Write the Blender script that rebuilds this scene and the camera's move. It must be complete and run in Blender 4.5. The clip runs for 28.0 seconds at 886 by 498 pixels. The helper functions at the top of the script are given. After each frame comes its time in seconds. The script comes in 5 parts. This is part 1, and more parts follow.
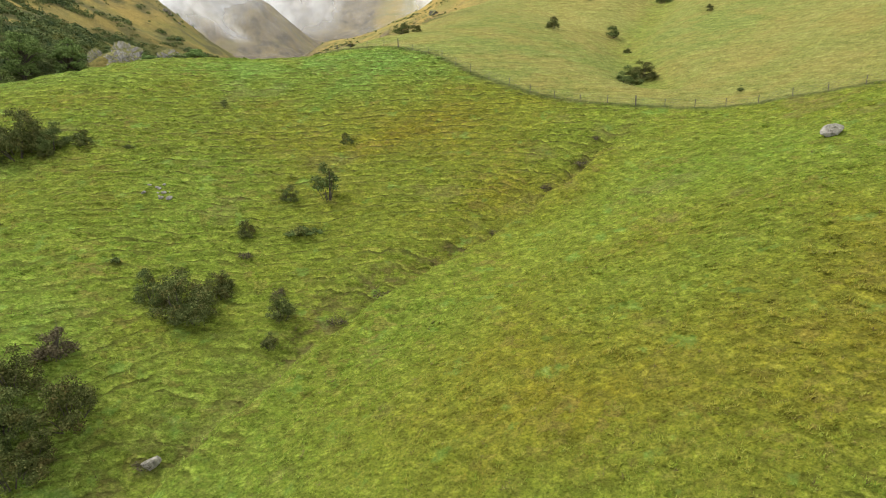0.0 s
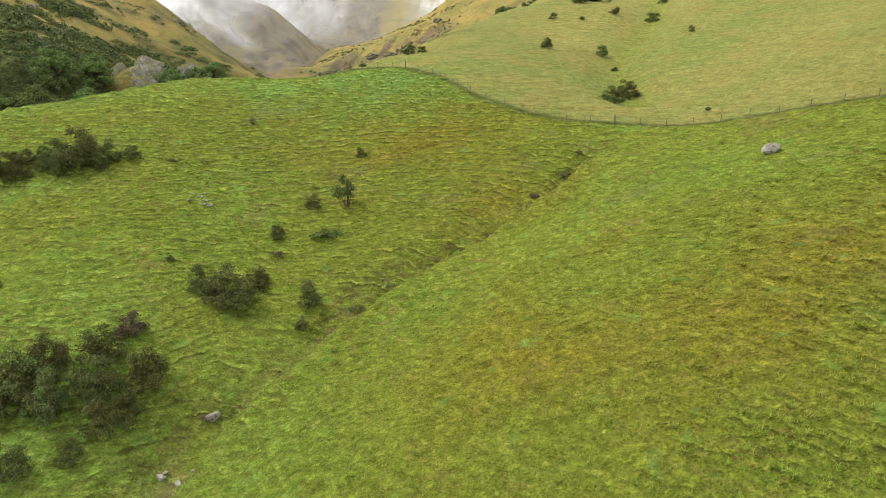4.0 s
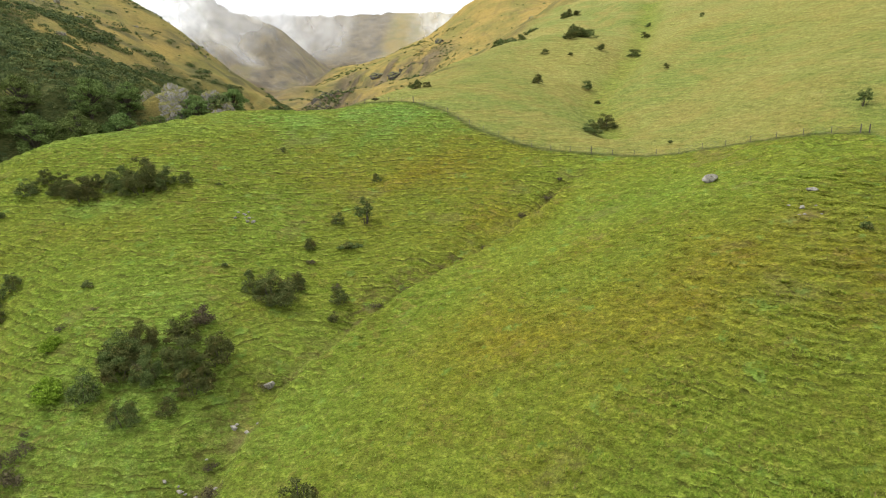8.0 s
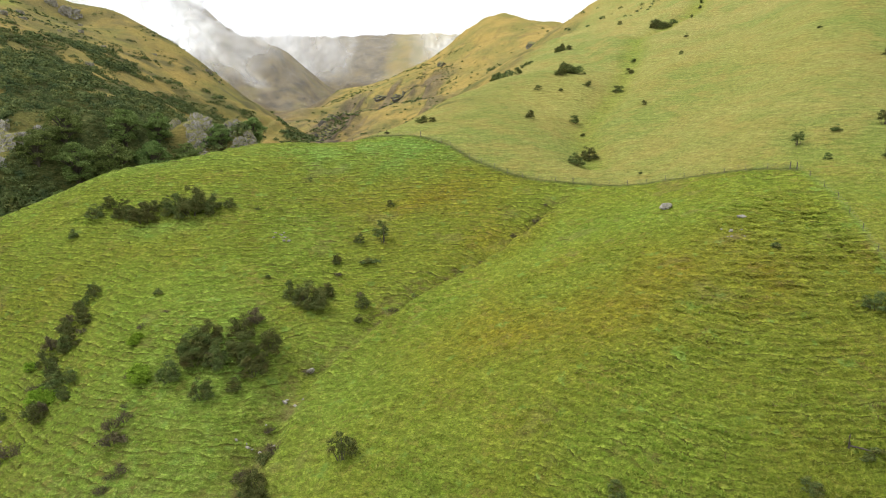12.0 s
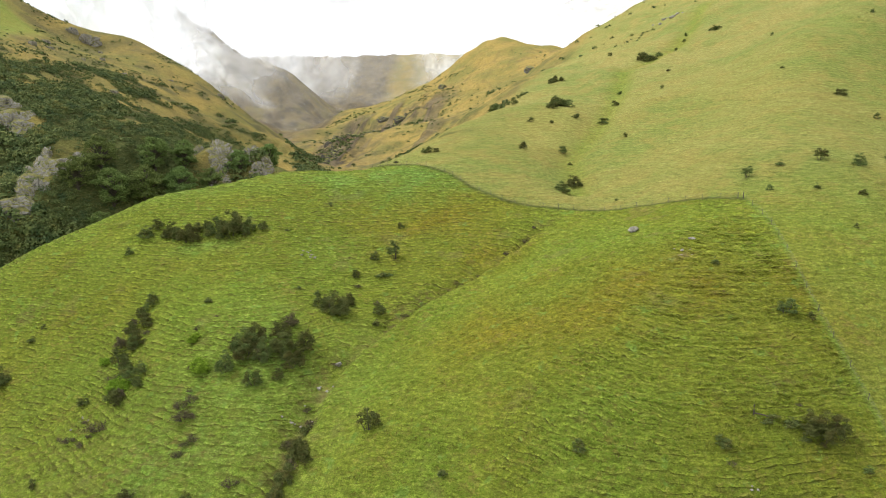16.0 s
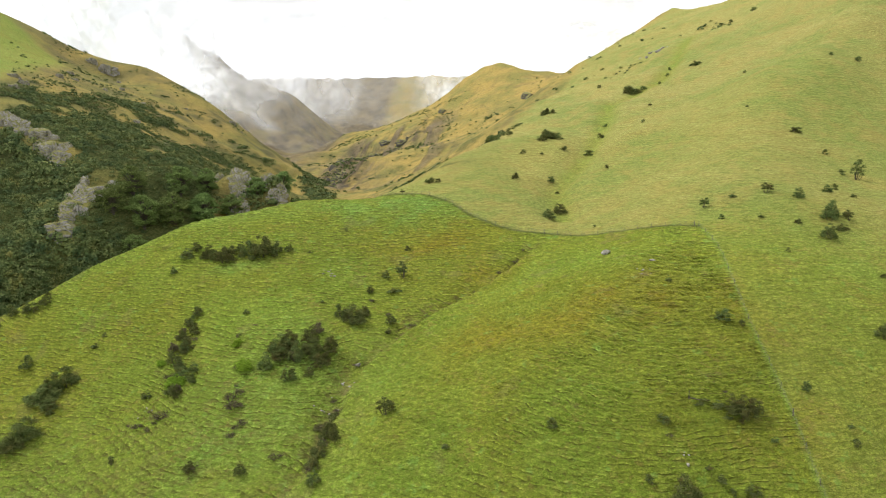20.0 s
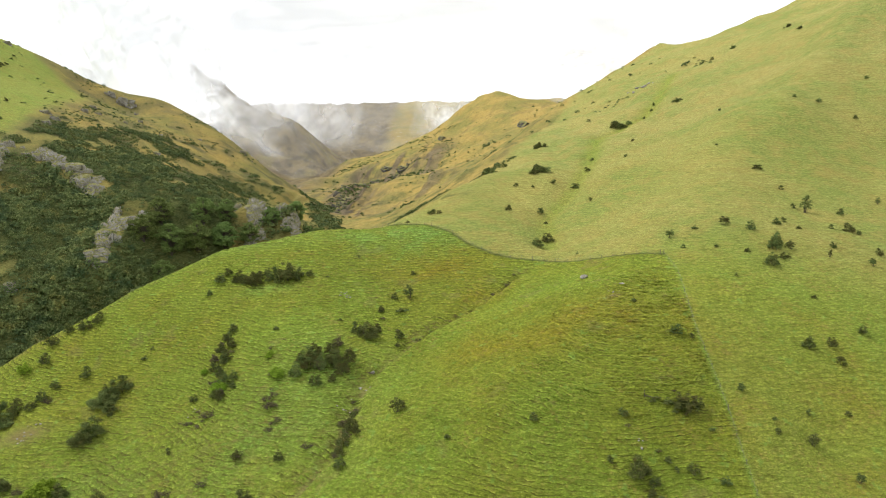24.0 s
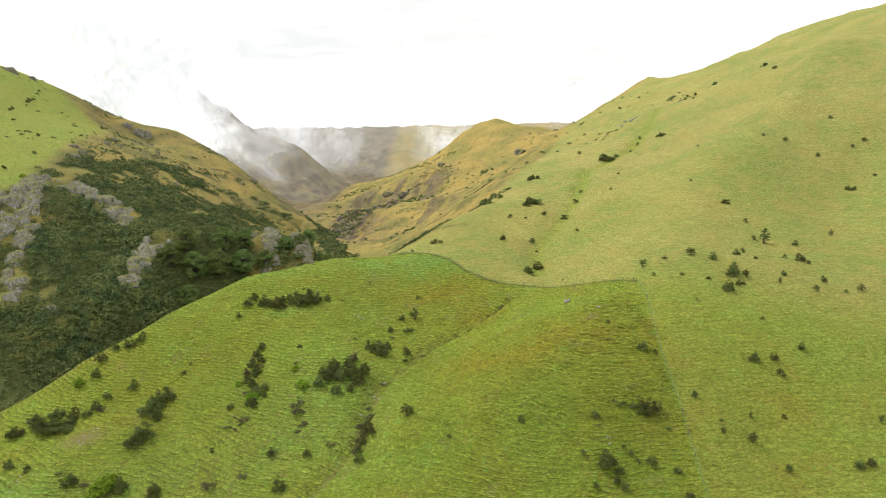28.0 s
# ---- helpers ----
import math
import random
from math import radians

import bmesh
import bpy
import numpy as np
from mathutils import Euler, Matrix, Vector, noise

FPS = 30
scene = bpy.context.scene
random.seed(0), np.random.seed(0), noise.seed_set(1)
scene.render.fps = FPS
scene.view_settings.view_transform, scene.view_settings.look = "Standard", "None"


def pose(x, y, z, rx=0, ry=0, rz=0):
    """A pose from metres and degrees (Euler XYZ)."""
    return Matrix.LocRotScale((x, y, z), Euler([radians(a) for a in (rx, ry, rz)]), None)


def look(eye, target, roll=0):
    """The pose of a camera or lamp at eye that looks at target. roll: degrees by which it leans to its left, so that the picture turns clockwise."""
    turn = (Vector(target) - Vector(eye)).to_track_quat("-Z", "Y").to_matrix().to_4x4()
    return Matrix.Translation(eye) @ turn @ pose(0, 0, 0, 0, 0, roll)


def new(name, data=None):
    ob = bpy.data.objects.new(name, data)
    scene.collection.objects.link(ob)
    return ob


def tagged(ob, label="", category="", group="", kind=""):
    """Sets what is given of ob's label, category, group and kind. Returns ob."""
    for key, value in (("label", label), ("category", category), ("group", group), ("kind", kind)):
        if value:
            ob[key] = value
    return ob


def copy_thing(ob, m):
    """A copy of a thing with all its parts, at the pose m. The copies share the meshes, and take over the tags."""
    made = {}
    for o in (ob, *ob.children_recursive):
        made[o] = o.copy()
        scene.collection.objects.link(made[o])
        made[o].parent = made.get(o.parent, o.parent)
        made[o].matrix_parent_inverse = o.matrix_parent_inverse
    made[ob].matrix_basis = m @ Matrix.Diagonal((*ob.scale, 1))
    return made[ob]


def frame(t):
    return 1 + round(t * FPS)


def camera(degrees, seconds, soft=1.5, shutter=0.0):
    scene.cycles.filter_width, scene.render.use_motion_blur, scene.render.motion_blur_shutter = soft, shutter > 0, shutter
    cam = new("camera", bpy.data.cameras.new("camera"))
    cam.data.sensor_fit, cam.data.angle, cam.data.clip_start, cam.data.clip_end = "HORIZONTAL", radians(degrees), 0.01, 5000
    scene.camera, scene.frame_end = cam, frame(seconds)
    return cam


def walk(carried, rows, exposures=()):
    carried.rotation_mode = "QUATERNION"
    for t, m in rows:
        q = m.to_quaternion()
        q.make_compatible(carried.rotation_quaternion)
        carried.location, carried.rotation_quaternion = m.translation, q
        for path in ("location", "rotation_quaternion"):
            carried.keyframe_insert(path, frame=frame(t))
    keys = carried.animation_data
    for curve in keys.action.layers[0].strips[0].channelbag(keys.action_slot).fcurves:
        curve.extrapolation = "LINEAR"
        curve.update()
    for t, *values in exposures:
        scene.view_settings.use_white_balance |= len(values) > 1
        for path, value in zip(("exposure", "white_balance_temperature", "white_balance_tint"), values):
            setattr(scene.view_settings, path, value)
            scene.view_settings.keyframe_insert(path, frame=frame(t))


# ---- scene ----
cam = camera(71.06, 28.0, 1.0)
PATH = [
    (0, look((1.69, 70.85, 66.24), (2.65, 167.75, 41.56), -0.16)),
    (1, look((1.70, 68.96, 66.54), (2.52, 165.91, 42.04), -0.21)),
    (2, look((1.76, 66.61, 66.98), (2.38, 163.61, 42.68), -0.27)),
    (3, look((1.87, 63.49, 67.67), (2.23, 160.54, 43.54), -0.31)),
    (3.5, look((1.90, 61.72, 68.08), (2.16, 158.78, 43.99), -0.30)),
    (4.5, look((1.81, 58.00, 68.92), (2.06, 155.06, 44.84), -0.20)),
    (5.5, look((1.68, 54.14, 69.72), (1.96, 151.26, 45.88), -0.13)),
    (6, look((1.64, 52.19, 70.09), (1.88, 149.38, 46.58), -0.14)),
    (6.5, look((1.61, 50.18, 70.46), (1.81, 147.47, 47.36), -0.15)),
    (7, look((1.57, 48.08, 70.86), (1.74, 145.48, 48.21), -0.14)),
    (8, look((1.46, 43.67, 71.72), (1.62, 141.28, 49.97), -0.06)),
    (9, look((1.34, 39.16, 72.58), (1.46, 136.95, 51.67), 0.01)),
    (10, look((1.21, 34.62, 73.43), (1.26, 132.56, 53.25), 0.05)),
    (11, look((1.05, 29.97, 74.36), (1.04, 128.03, 54.79), 0.04)),
    (12, look((0.84, 25.18, 75.41), (0.83, 123.35, 56.36), 0.02)),
    (13, look((0.66, 20.43, 76.37), (0.64, 118.70, 57.88), 0.03)),
    (14, look((0.49, 15.68, 77.20), (0.47, 114.08, 59.38), 0.08)),
    (15, look((0.32, 10.70, 78.07), (0.29, 109.22, 60.96), 0.12)),
    (16, look((0.14, 5.43, 79.02), (0.12, 104.08, 62.65), 0.13)),
    (17, look((0.00, 0.00, 80.00), (-0.00, 98.77, 64.36), 0.14)),
    (18, look((-0.08, -5.49, 80.95), (-0.08, 93.40, 66.05), 0.13)),
    (19, look((-0.18, -11.07, 81.90), (-0.16, 87.93, 67.76), 0.14)),
    (20, look((-0.41, -16.82, 82.88), (-0.34, 82.29, 69.54), 0.16)),
    (21, look((-0.79, -22.76, 83.92), (-0.62, 76.46, 71.42), 0.20)),
    (22, look((-0.96, -28.77, 84.94), (-0.75, 70.56, 73.33), 0.18)),
    (23, look((-0.91, -34.81, 85.93), (-0.73, 64.62, 75.24), 0.12)),
    (24, look((-1.03, -41.00, 87.00), (-0.83, 58.51, 77.17), 0.12)),
    (25, look((-1.35, -47.35, 88.16), (-1.07, 52.24, 79.13), 0.18)),
    (26, look((-1.61, -53.79, 89.33), (-1.28, 45.88, 81.13), 0.20)),
    (27, look((-1.77, -60.27, 90.50), (-1.43, 39.46, 83.17), 0.16)),
    (28, look((-1.88, -66.77, 91.66), (-1.55, 33.02, 85.22), 0.11)),
]
walk(cam, PATH, exposures=[(0, 1.38), (6, 1.31), (12, 1.29), (17, 1.27), (28, 1.28)])

# ---- world, sun, exposure ----
world = bpy.data.worlds.new("world")
scene.world = world
world.use_nodes = True
wn, wl = world.node_tree.nodes, world.node_tree.links
wn.clear()
sky = wn.new("ShaderNodeTexSky")
sky.sky_type, sky.sun_disc = "NISHITA", False
sky.sun_elevation, sky.sun_rotation = radians(55), radians(-74)
sky_dim = wn.new("ShaderNodeVectorMath")
sky_dim.operation = "SCALE"
sky_dim.inputs["Scale"].default_value = 0.10
overcast = wn.new("ShaderNodeMix")
overcast.data_type = "RGBA"
overcast.inputs[0].default_value = 0.88
overcast.inputs[7].default_value = (0.95, 0.97, 1.0, 1)
bg = wn.new("ShaderNodeBackground")
bg.inputs["Strength"].default_value = 0.7
wo = wn.new("ShaderNodeOutputWorld")
wl.new(sky.outputs["Color"], sky_dim.inputs[0])
wl.new(sky_dim.outputs[0], overcast.inputs[6])
wl.new(overcast.outputs[2], bg.inputs["Color"])
wl.new(bg.outputs[0], wo.inputs["Surface"])
sun_data = bpy.data.lights.new("sun", "SUN")
sun_data.energy, sun_data.angle, sun_data.color = 1.5, radians(12), (1.0, 0.96, 0.9)
sun = new("sun", sun_data)
# high, to the left of the valley, behind the cloud
sun.matrix_world = look((-55, 16, 82), (0, 0, 0))


# ---- noise on arrays ----
RNG = np.random.RandomState(7)
LATTICE = RNG.rand(256, 256)


def vnoise(x, y):
    """Smooth value noise, -1 to 1."""
    x, y = np.asarray(x, float), np.asarray(y, float)
    i, j = np.floor(x).astype(int), np.floor(y).astype(int)
    u, v = x - i, y - j
    u, v = u * u * (3 - 2 * u), v * v * (3 - 2 * v)
    i0, j0, i1, j1 = i & 255, j & 255, (i + 1) & 255, (j + 1) & 255
    a = LATTICE[i0, j0] * (1 - u) + LATTICE[i1, j0] * u
    b = LATTICE[i0, j1] * (1 - u) + LATTICE[i1, j1] * u
    return (a * (1 - v) + b * v) * 2 - 1


def fbm(x, y, octaves=4):
    out, amp = 0.0, 1.0
    for k in range(octaves):
        out = out + amp * vnoise(x * 2**k + 17.3 * k, y * 2**k - 9.1 * k)
        amp *= 0.5
    return out


def ramp(v, a, b):
    t = np.clip((np.asarray(v, float) - a) / (b - a), 0, 1)
    return t * t * (3 - 2 * t)


def dist_to_line(x, y, line):
    """Distance on the plan from points to a polyline."""
    d = np.full(np.shape(x), 1e9)
    for (ax, ay, *_), (bx, by, *_) in zip(line[:-1], line[1:]):
        dx, dy = bx - ax, by - ay
        t = np.clip(((x - ax) * dx + (y - ay) * dy) / (dx * dx + dy * dy), 0, 1)
        d = np.minimum(d, np.hypot(x - ax - t * dx, y - ay - t * dy))
    return d


def side_of_line(x, y, line):
    """Signed plan distance to the polyline's nearest segment: over 0 on its left."""
    d, s = np.full(np.shape(x), 1e9), np.zeros(np.shape(x))
    for (ax, ay, *_), (bx, by, *_) in zip(line[:-1], line[1:]):
        dx, dy = bx - ax, by - ay
        t = np.clip(((x - ax) * dx + (y - ay) * dy) / (dx * dx + dy * dy), 0, 1)
        r = np.hypot(x - ax - t * dx, y - ay - t * dy)
        c = (dx * (y - ay) - dy * (x - ax)) / math.hypot(dx, dy)
        near = r < d
        d, s = np.where(near, r, d), np.where(near, np.sign(c) * r, s)
    return s



def spot(x, y, cx, cy, rx, ry):
    return np.exp(-(((x - cx) / rx) ** 2 + ((y - cy) / ry) ** 2))


# ---- the lie of the land ----
# Landform lines: crests, gullies and slopes, as x, y, z in metres
LAND = {
    "fence_saddle": [(-24, 196, 71.5), (-6, 180, 73), (2, 172, 71), (13, 163, 67.5), (25, 154, 64.5), (37, 148, 63.6), (48, 140, 66), (60, 130, 68)],
    "gully": [(22, 146, 61), (5, 134, 51), (-9, 118, 45), (-17, 105, 40), (-21, 96, 36.3), (-26, 84, 32), (-32, 70, 26)],
    "knob": [(38, 128, 62), (45, 107, 60), (52, 96, 55), (48, 78, 44), (43, 68, 34)],
    "knob_left": [(2, 124, 49.3), (-10, 104, 42), (-10, 90, 39), (0, 81, 35.5)],
    "knob_face": [(17, 79, 41), (34, 77, 43), (61, 84, 46), (66, 76, 41)],
    "fence_shoulder": [(60, 130, 68), (66, 112, 63), (72, 77, 38)],
    "spur_crest": [(-24, 196, 71.5), (-45, 184, 71.6), (-75, 168, 66), (-100, 156, 53.8), (-123, 142, 40), (-150, 125, 23), (-172, 108, 10)],
    "spur_face": [(-10, 154, 60), (-28, 160, 64), (-42, 148, 60), (-67, 152, 58.3), (-72, 145, 55), (-82, 126, 41), (-117, 117, 29.3), (-106, 89, 21.5)],
    "spur_low": [(-10, 142, 55), (-18, 136, 52), (-21, 126, 47.5), (-28, 113, 46), (-40, 115, 47), (-41, 109, 43.5), (-26, 99, 40), (-35, 84, 31)],
    "spur_hollow": [(-58, 127, 47.5), (-63, 108, 35.5), (-90, 121, 35), (-94, 103, 28), (-86, 90, 22)],
    "hill_foot": [(-4, 198, 77.2), (25, 203, 79), (35, 180, 70.5), (43, 156, 66.5), (66, 142, 72.5), (87, 122, 67.5), (82, 96, 53)],
    "hill_ravine": [(39, 210, 79.7), (43, 248, 93.7), (69, 265, 97), (57, 321, 111), (111, 355, 127), (117, 458, 155.5)],
    "hill_right": [(58, 207, 82.7), (71, 156, 78), (89, 140, 75.7), (119, 165, 81), (119, 197, 93.5), (174, 252, 126), (185, 218, 107), (160, 248, 124)],
    "hill_top": [(25, 300, 95), (60, 383, 124), (5, 253, 86.5), (111, 500, 165), (213, 588, 226), (235, 405, 196), (253, 428, 204), (286, 493, 229), (357, 440, 248), (212, 436, 188)],
    "hill_far_right": [(250, 200, 118), (320, 260, 165), (420, 300, 220), (160, 120, 62), (260, 100, 65), (420, 150, 120)],
    "hill_back": [(150, 650, 175), (260, 700, 235), (400, 600, 290)],
    "stream": [(-190, 95, 3), (-165, 150, 9), (-135, 190, 18), (-100, 222, 30), (-74, 250, 40), (-62, 300, 48), (-70, 360, 56), (-90, 430, 62), (-115, 520, 68), (-150, 600, 71), (-193, 700, 75), (-220, 800, 83), (-240, 900, 94)],
    "gorge_wall": [(-162, 195, 44), (-142, 212, 57.5), (-148, 226, 62), (-142, 236, 72), (-158, 254, 87), (-191, 285, 105), (-206, 241, 97), (-110, 238, 55), (-98, 274, 70), (-80, 275, 68)],
    "gorge_ridge": [(-124, 482, 80), (-157, 562, 94), (-178, 508, 119), (-210, 522, 142), (-250, 640, 108), (-264, 533, 167), (-273, 515, 154), (-348, 503, 200), (-320, 427, 174), (-371, 445, 207), (-240, 350, 133), (-300, 300, 140), (-400, 330, 190)],
    "gorge_left": [(-230, 180, 60), (-300, 200, 95), (-240, 90, 12), (-420, 150, 100)],
    "gorge_right": [(-30, 240, 66), (-20, 330, 70), (-15, 420, 78), (5, 560, 95), (20, 680, 115), (-70, 600, 85), (-103, 772, 86)],
    "mid_hill": [(-200, 963, 98), (-205, 880, 90), (-172, 800, 99), (-177, 705, 82), (-150, 640, 76), (-63, 809, 118), (10, 874, 162), (-80, 990, 147), (-18, 1010, 180), (90, 1052, 255), (-167, 977, 124), (165, 1075, 212), (230, 1050, 194), (60, 760, 150)],
    "dark_ridge": [(-241, 1112, 122), (-218, 1230, 128), (-265, 1233, 172), (-350, 1285, 247), (-440, 1330, 278), (-468, 1427, 292), (-607, 1430, 382), (-420, 1050, 150), (-420, 800, 112), (-650, 1000, 150), (-800, 1400, 250), (-1000, 1100, 230)],
    "far_valley": [(-100, 1300, 118), (-60, 1500, 140), (-260, 1480, 170), (-440, 1650, 240), (150, 1350, 190)],
    "far_range": [(-450, 2130, 318), (-130, 2130, 366), (100, 2100, 340), (500, 1800, 300), (-900, 1900, 330), (-300, 1900, 270), (0, 1850, 280)],
    "flat": [(-190, 20, 0), (-110, 50, 6), (-40, 40, 11), (20, 35, 14), (80, 35, 17), (150, 40, 24), (-200, -100, -2), (0, -100, -2), (200, -100, 0), (0, -400, -4), (500, -300, 0), (-500, -300, 0), (-500, 50, 30), (500, 50, 60)],
}
def land_fit(smooth):
    pts = np.array(sorted({p for line in LAND.values() for p in line}), float)
    n = len(pts)
    r2 = ((pts[:, None, :2] - pts[None, :, :2]) ** 2).sum(-1) / 1e4
    k = np.where(r2 > 0, r2 * np.log(r2 + 1e-12), 0.0) + np.eye(n) * smooth
    a = np.zeros((n + 3, n + 3))
    a[:n, :n], a[:n, n:], a[n:, :n] = k, np.c_[np.ones(n), pts[:, :2] / 100], np.c_[np.ones(n), pts[:, :2] / 100].T
    return pts, np.linalg.solve(a, np.r_[pts[:, 2], 0, 0, 0])
LAND_PTS, LAND_W = land_fit(0.004)
def land(x, y):
    """Height of the smooth land at arrays x, y."""
    x, y = np.asarray(x, float).ravel(), np.asarray(y, float).ravel()
    z = LAND_W[-3] + LAND_W[-2] * x / 100 + LAND_W[-1] * y / 100
    for (px, py, _), w in zip(LAND_PTS, LAND_W):
        r2 = ((x - px) ** 2 + (y - py) ** 2) / 1e4
        z += w * r2 * np.log(r2 + 1e-12)
    return z


FENCE = [(-36, 210), (-30, 203), (-24, 197), (-14, 187), (-7, 183), (1, 175), (7.5, 166), (15, 159.3), (22, 155.2), (30, 152.8), (37.2, 150.4), (44, 147), (51, 141), (57, 136), (61.2, 131.7)]
FENCE_DOWN = [(61.2, 131.7), (60.6, 120), (59, 112), (57.5, 103), (56.5, 95), (56.2, 87), (55.9, 80), (55.4, 72), (55.2, 64), (55.2, 54)]
PADDOCK_EDGE = FENCE + FENCE_DOWN[1:] + [(40, -20), (0, -120)]
GULLY = [(24, 147.5), (15, 140), (3.5, 132.5), (-1, 128), (-9.2, 121), (-15.2, 113), (-19, 105.3), (-21, 96.5), (-22.8, 89), (-23.5, 83), (-30, 73.5), (-36, 64)]
STREAM = LAND["stream"]
HILL_EDGE = [(-26, 205), (-4, 232), (6, 255), (26, 300), (62, 385), (112, 500), (170, 560), (213, 588), (290, 640), (500, 700)]
RAVINE = [(36, 170), (39, 198), (57, 231), (69, 262), (90, 320), (124, 350), (140, 376), (170, 430)]
HILL_SPUR = [(72, 160), (102, 196), (159, 258), (227, 325), (300, 420)]
HILL_CREASE = [(120, 150), (178, 209), (240, 260), (330, 330)]
SPUR_EDGE = [(-88, 161.5), (-100, 155), (-112, 148.5), (-123, 141), (-137, 132), (-150, 124)]
BAND = [(-98, 505), (-104, 590), (-104, 690), (-99, 757), (-72, 775), (-42, 790)]
MEADOW_EDGE = [(-225, 190), (-216, 237), (-213, 253), (-231, 308), (-262, 405), (-285, 470), (-330, 490), (-355, 505), (-420, 620)]


def masks(x, y, z):
    """Kinds of cover on the land, each 0 to 1."""
    n1, n2, n3 = fbm(x / 40, y / 40, 3), fbm(x / 11 + 50, y / 11, 3), fbm(x / 3.1, y / 3.1 + 30, 2)
    inside = ramp(-side_of_line(x, y, PADDOCK_EDGE), -0.6, 0.6) * ramp(x, -260, -200)
    over_stream = ramp(side_of_line(x, y, STREAM), -8, 10)          # the far bank of the gorge
    inside = inside * (1 - over_stream) * ramp(230 - y, 0, 20)
    s_gully = side_of_line(x, y, GULLY)
    d_gully = np.abs(s_gully)
    m = {"paddock": inside, "gorge": over_stream, "d_gully": d_gully, "s_gully": s_gully}
    behind = ramp(side_of_line(x, y, HILL_EDGE), -6, 8)
    m["gold"] = np.maximum(behind * ramp(y, 190, 250), ramp(y, 640, 760))
    m["n1"], m["n2"], m["n3"] = n1, n2, n3
    return m


KNOLL_CREST = [(50, 130), (38, 112), (25, 100), (12, 90), (-2, 78), (-10, 64)]


def flank(x, y, m):
    """The knoll's flank above the gully, where tussock hides the tracks."""
    return ramp(m["s_gully"], 0, 5) * ramp(-side_of_line(x, y, KNOLL_CREST), -8, 6)


def track_phase(x, y, z):
    """Sheep tracks follow the contours, one to every 0.72 m of height."""
    return z / 0.72 + 1.0 * vnoise(x / 17, y / 17) + 0.32 * vnoise(x / 5.2, y / 4.2) + 0.2 * vnoise(x / 1.5, y / 1.3)


def relief(x, y, z, m):
    """Sheep tracks along the contours, hummocks, and the cut of the gully."""
    pad = m["paddock"]
    phase = track_phase(x, y, z)
    f = phase - np.floor(phase)
    saw = np.where(f < 0.72, 0.5 - f / 0.72, -0.5 + (f - 0.72) / 0.28)
    broken = np.clip(0.68 + 0.7 * vnoise(x / 4.6 + 9, y / 2.2) + 0.35 * vnoise(x / 1.4, y / 1.1), 0.1, 1.25)
    steep = ramp(y, 30, 60)
    dz = saw * broken * steep * (0.34 * pad * (1 - 0.75 * flank(x, y, m)) + 0.24 * (1 - pad) * (1 - m["gorge"]) * ramp(700 - y, 0, 400))
    tufts = 1 - np.abs(vnoise(x / 1.5 + 7, y / 0.9)) * 2
    dz = dz + pad * (0.09 * tufts + 0.13 * vnoise(x / 0.7 + 3, y / 0.6))
    # the gully: a cut bank under a sharp rim on the knoll's side, a longer bank across from it
    cut, s = 1.0 + 0.35 * vnoise(x / 3, y / 3), m["s_gully"] + 0.7 * vnoise(x / 2.3 + 40, y / 2.3)
    dz = dz - (1.3 + 0.5 * ramp(y, 112, 130)) * np.clip(1 - np.maximum(s / 1.9, -s / 4.5), 0, 1) ** 1.2 * ramp(y, 60, 80) * ramp(150 - y, 0, 8) * cut
    dz = dz + 0.6 * np.exp(-(((s - 3.2) / 1.5) ** 2)) * ramp(y, 74, 92) * ramp(148 - y, 0, 12)
    dz = dz - 2.6 * np.exp(-((dist_to_line(x, y, RAVINE) / 6) ** 2)) * (1 - pad)
    dz = dz + 5.0 * np.exp(-((dist_to_line(x, y, HILL_SPUR) / 17) ** 2)) * ramp(x, 72, 110) - 4.2 * np.exp(-((dist_to_line(x, y, HILL_CREASE) / 15) ** 2)) * ramp(x, 120, 160)
    far = ramp(y, 420, 800)
    dz = dz + 4.0 * np.exp(-np.hypot(x - 214, y - 588) / 13) - 6.5 * np.exp(-(((x - 262) / 40) ** 2 + ((y - 580) / 40) ** 2)) - 10 * np.exp(-(((x - 310) / 50) ** 2 + ((y - 590) / 40) ** 2))
    dz = dz + 2.0 * streaks(x, y) + 4 * fbm((x - 0.18 * y) / 20 + 8, y / 150, 2) * ramp(y, 440, 540) * ramp(900 - y, 0, 100) * ramp(40 - x, 0, 60) * ramp(x, -145, -100)
    rolling = (1 - pad) * (1 - m["gorge"]) * ramp(y, 160, 260)
    dz = dz + rolling * (1.3 * fbm(x / 16, y / 22, 3) + 3.6 * vnoise(x / 40 + 2, y / 60) * ramp(x, 30, 90))
    dz = dz + far * 4.0 * fbm(x / 70, y / 70, 3)
    dz = dz + 6.5 * spot(x, y, -79, 277, 6, 10) + 6 * spot(x, y, -99, 274, 7, 10) + 3.5 * spot(x, y, -144, 230, 7, 12)
    low = ramp(130 - z, 0, 50)
    dz = dz + m["gorge"] * ramp(y, 80, 170) * ((0.8 + 2.2 * low) * fbm(x / 28, y / 34, 4) + 2.4 * low * np.abs(vnoise(x / 9, y / 17)))
    # ribs and ravines down the far mountains
    ribs = 1 - np.abs(vnoise(x / 70 + 4, y / 220))
    dz = dz + ramp(y, 880, 1120) * (12 * ribs - 10 + 7 * fbm(x / 60, y / 80, 3)) * ramp(-x, -400, 200)
    return dz


def height(x, y):
    x, y = np.asarray(x, float).ravel(), np.asarray(y, float).ravel()
    z = land(x, y)
    return z + relief(x, y, z, masks(x, y, z))


def ground_z(x, y):
    return float(height([x], [y])[0])


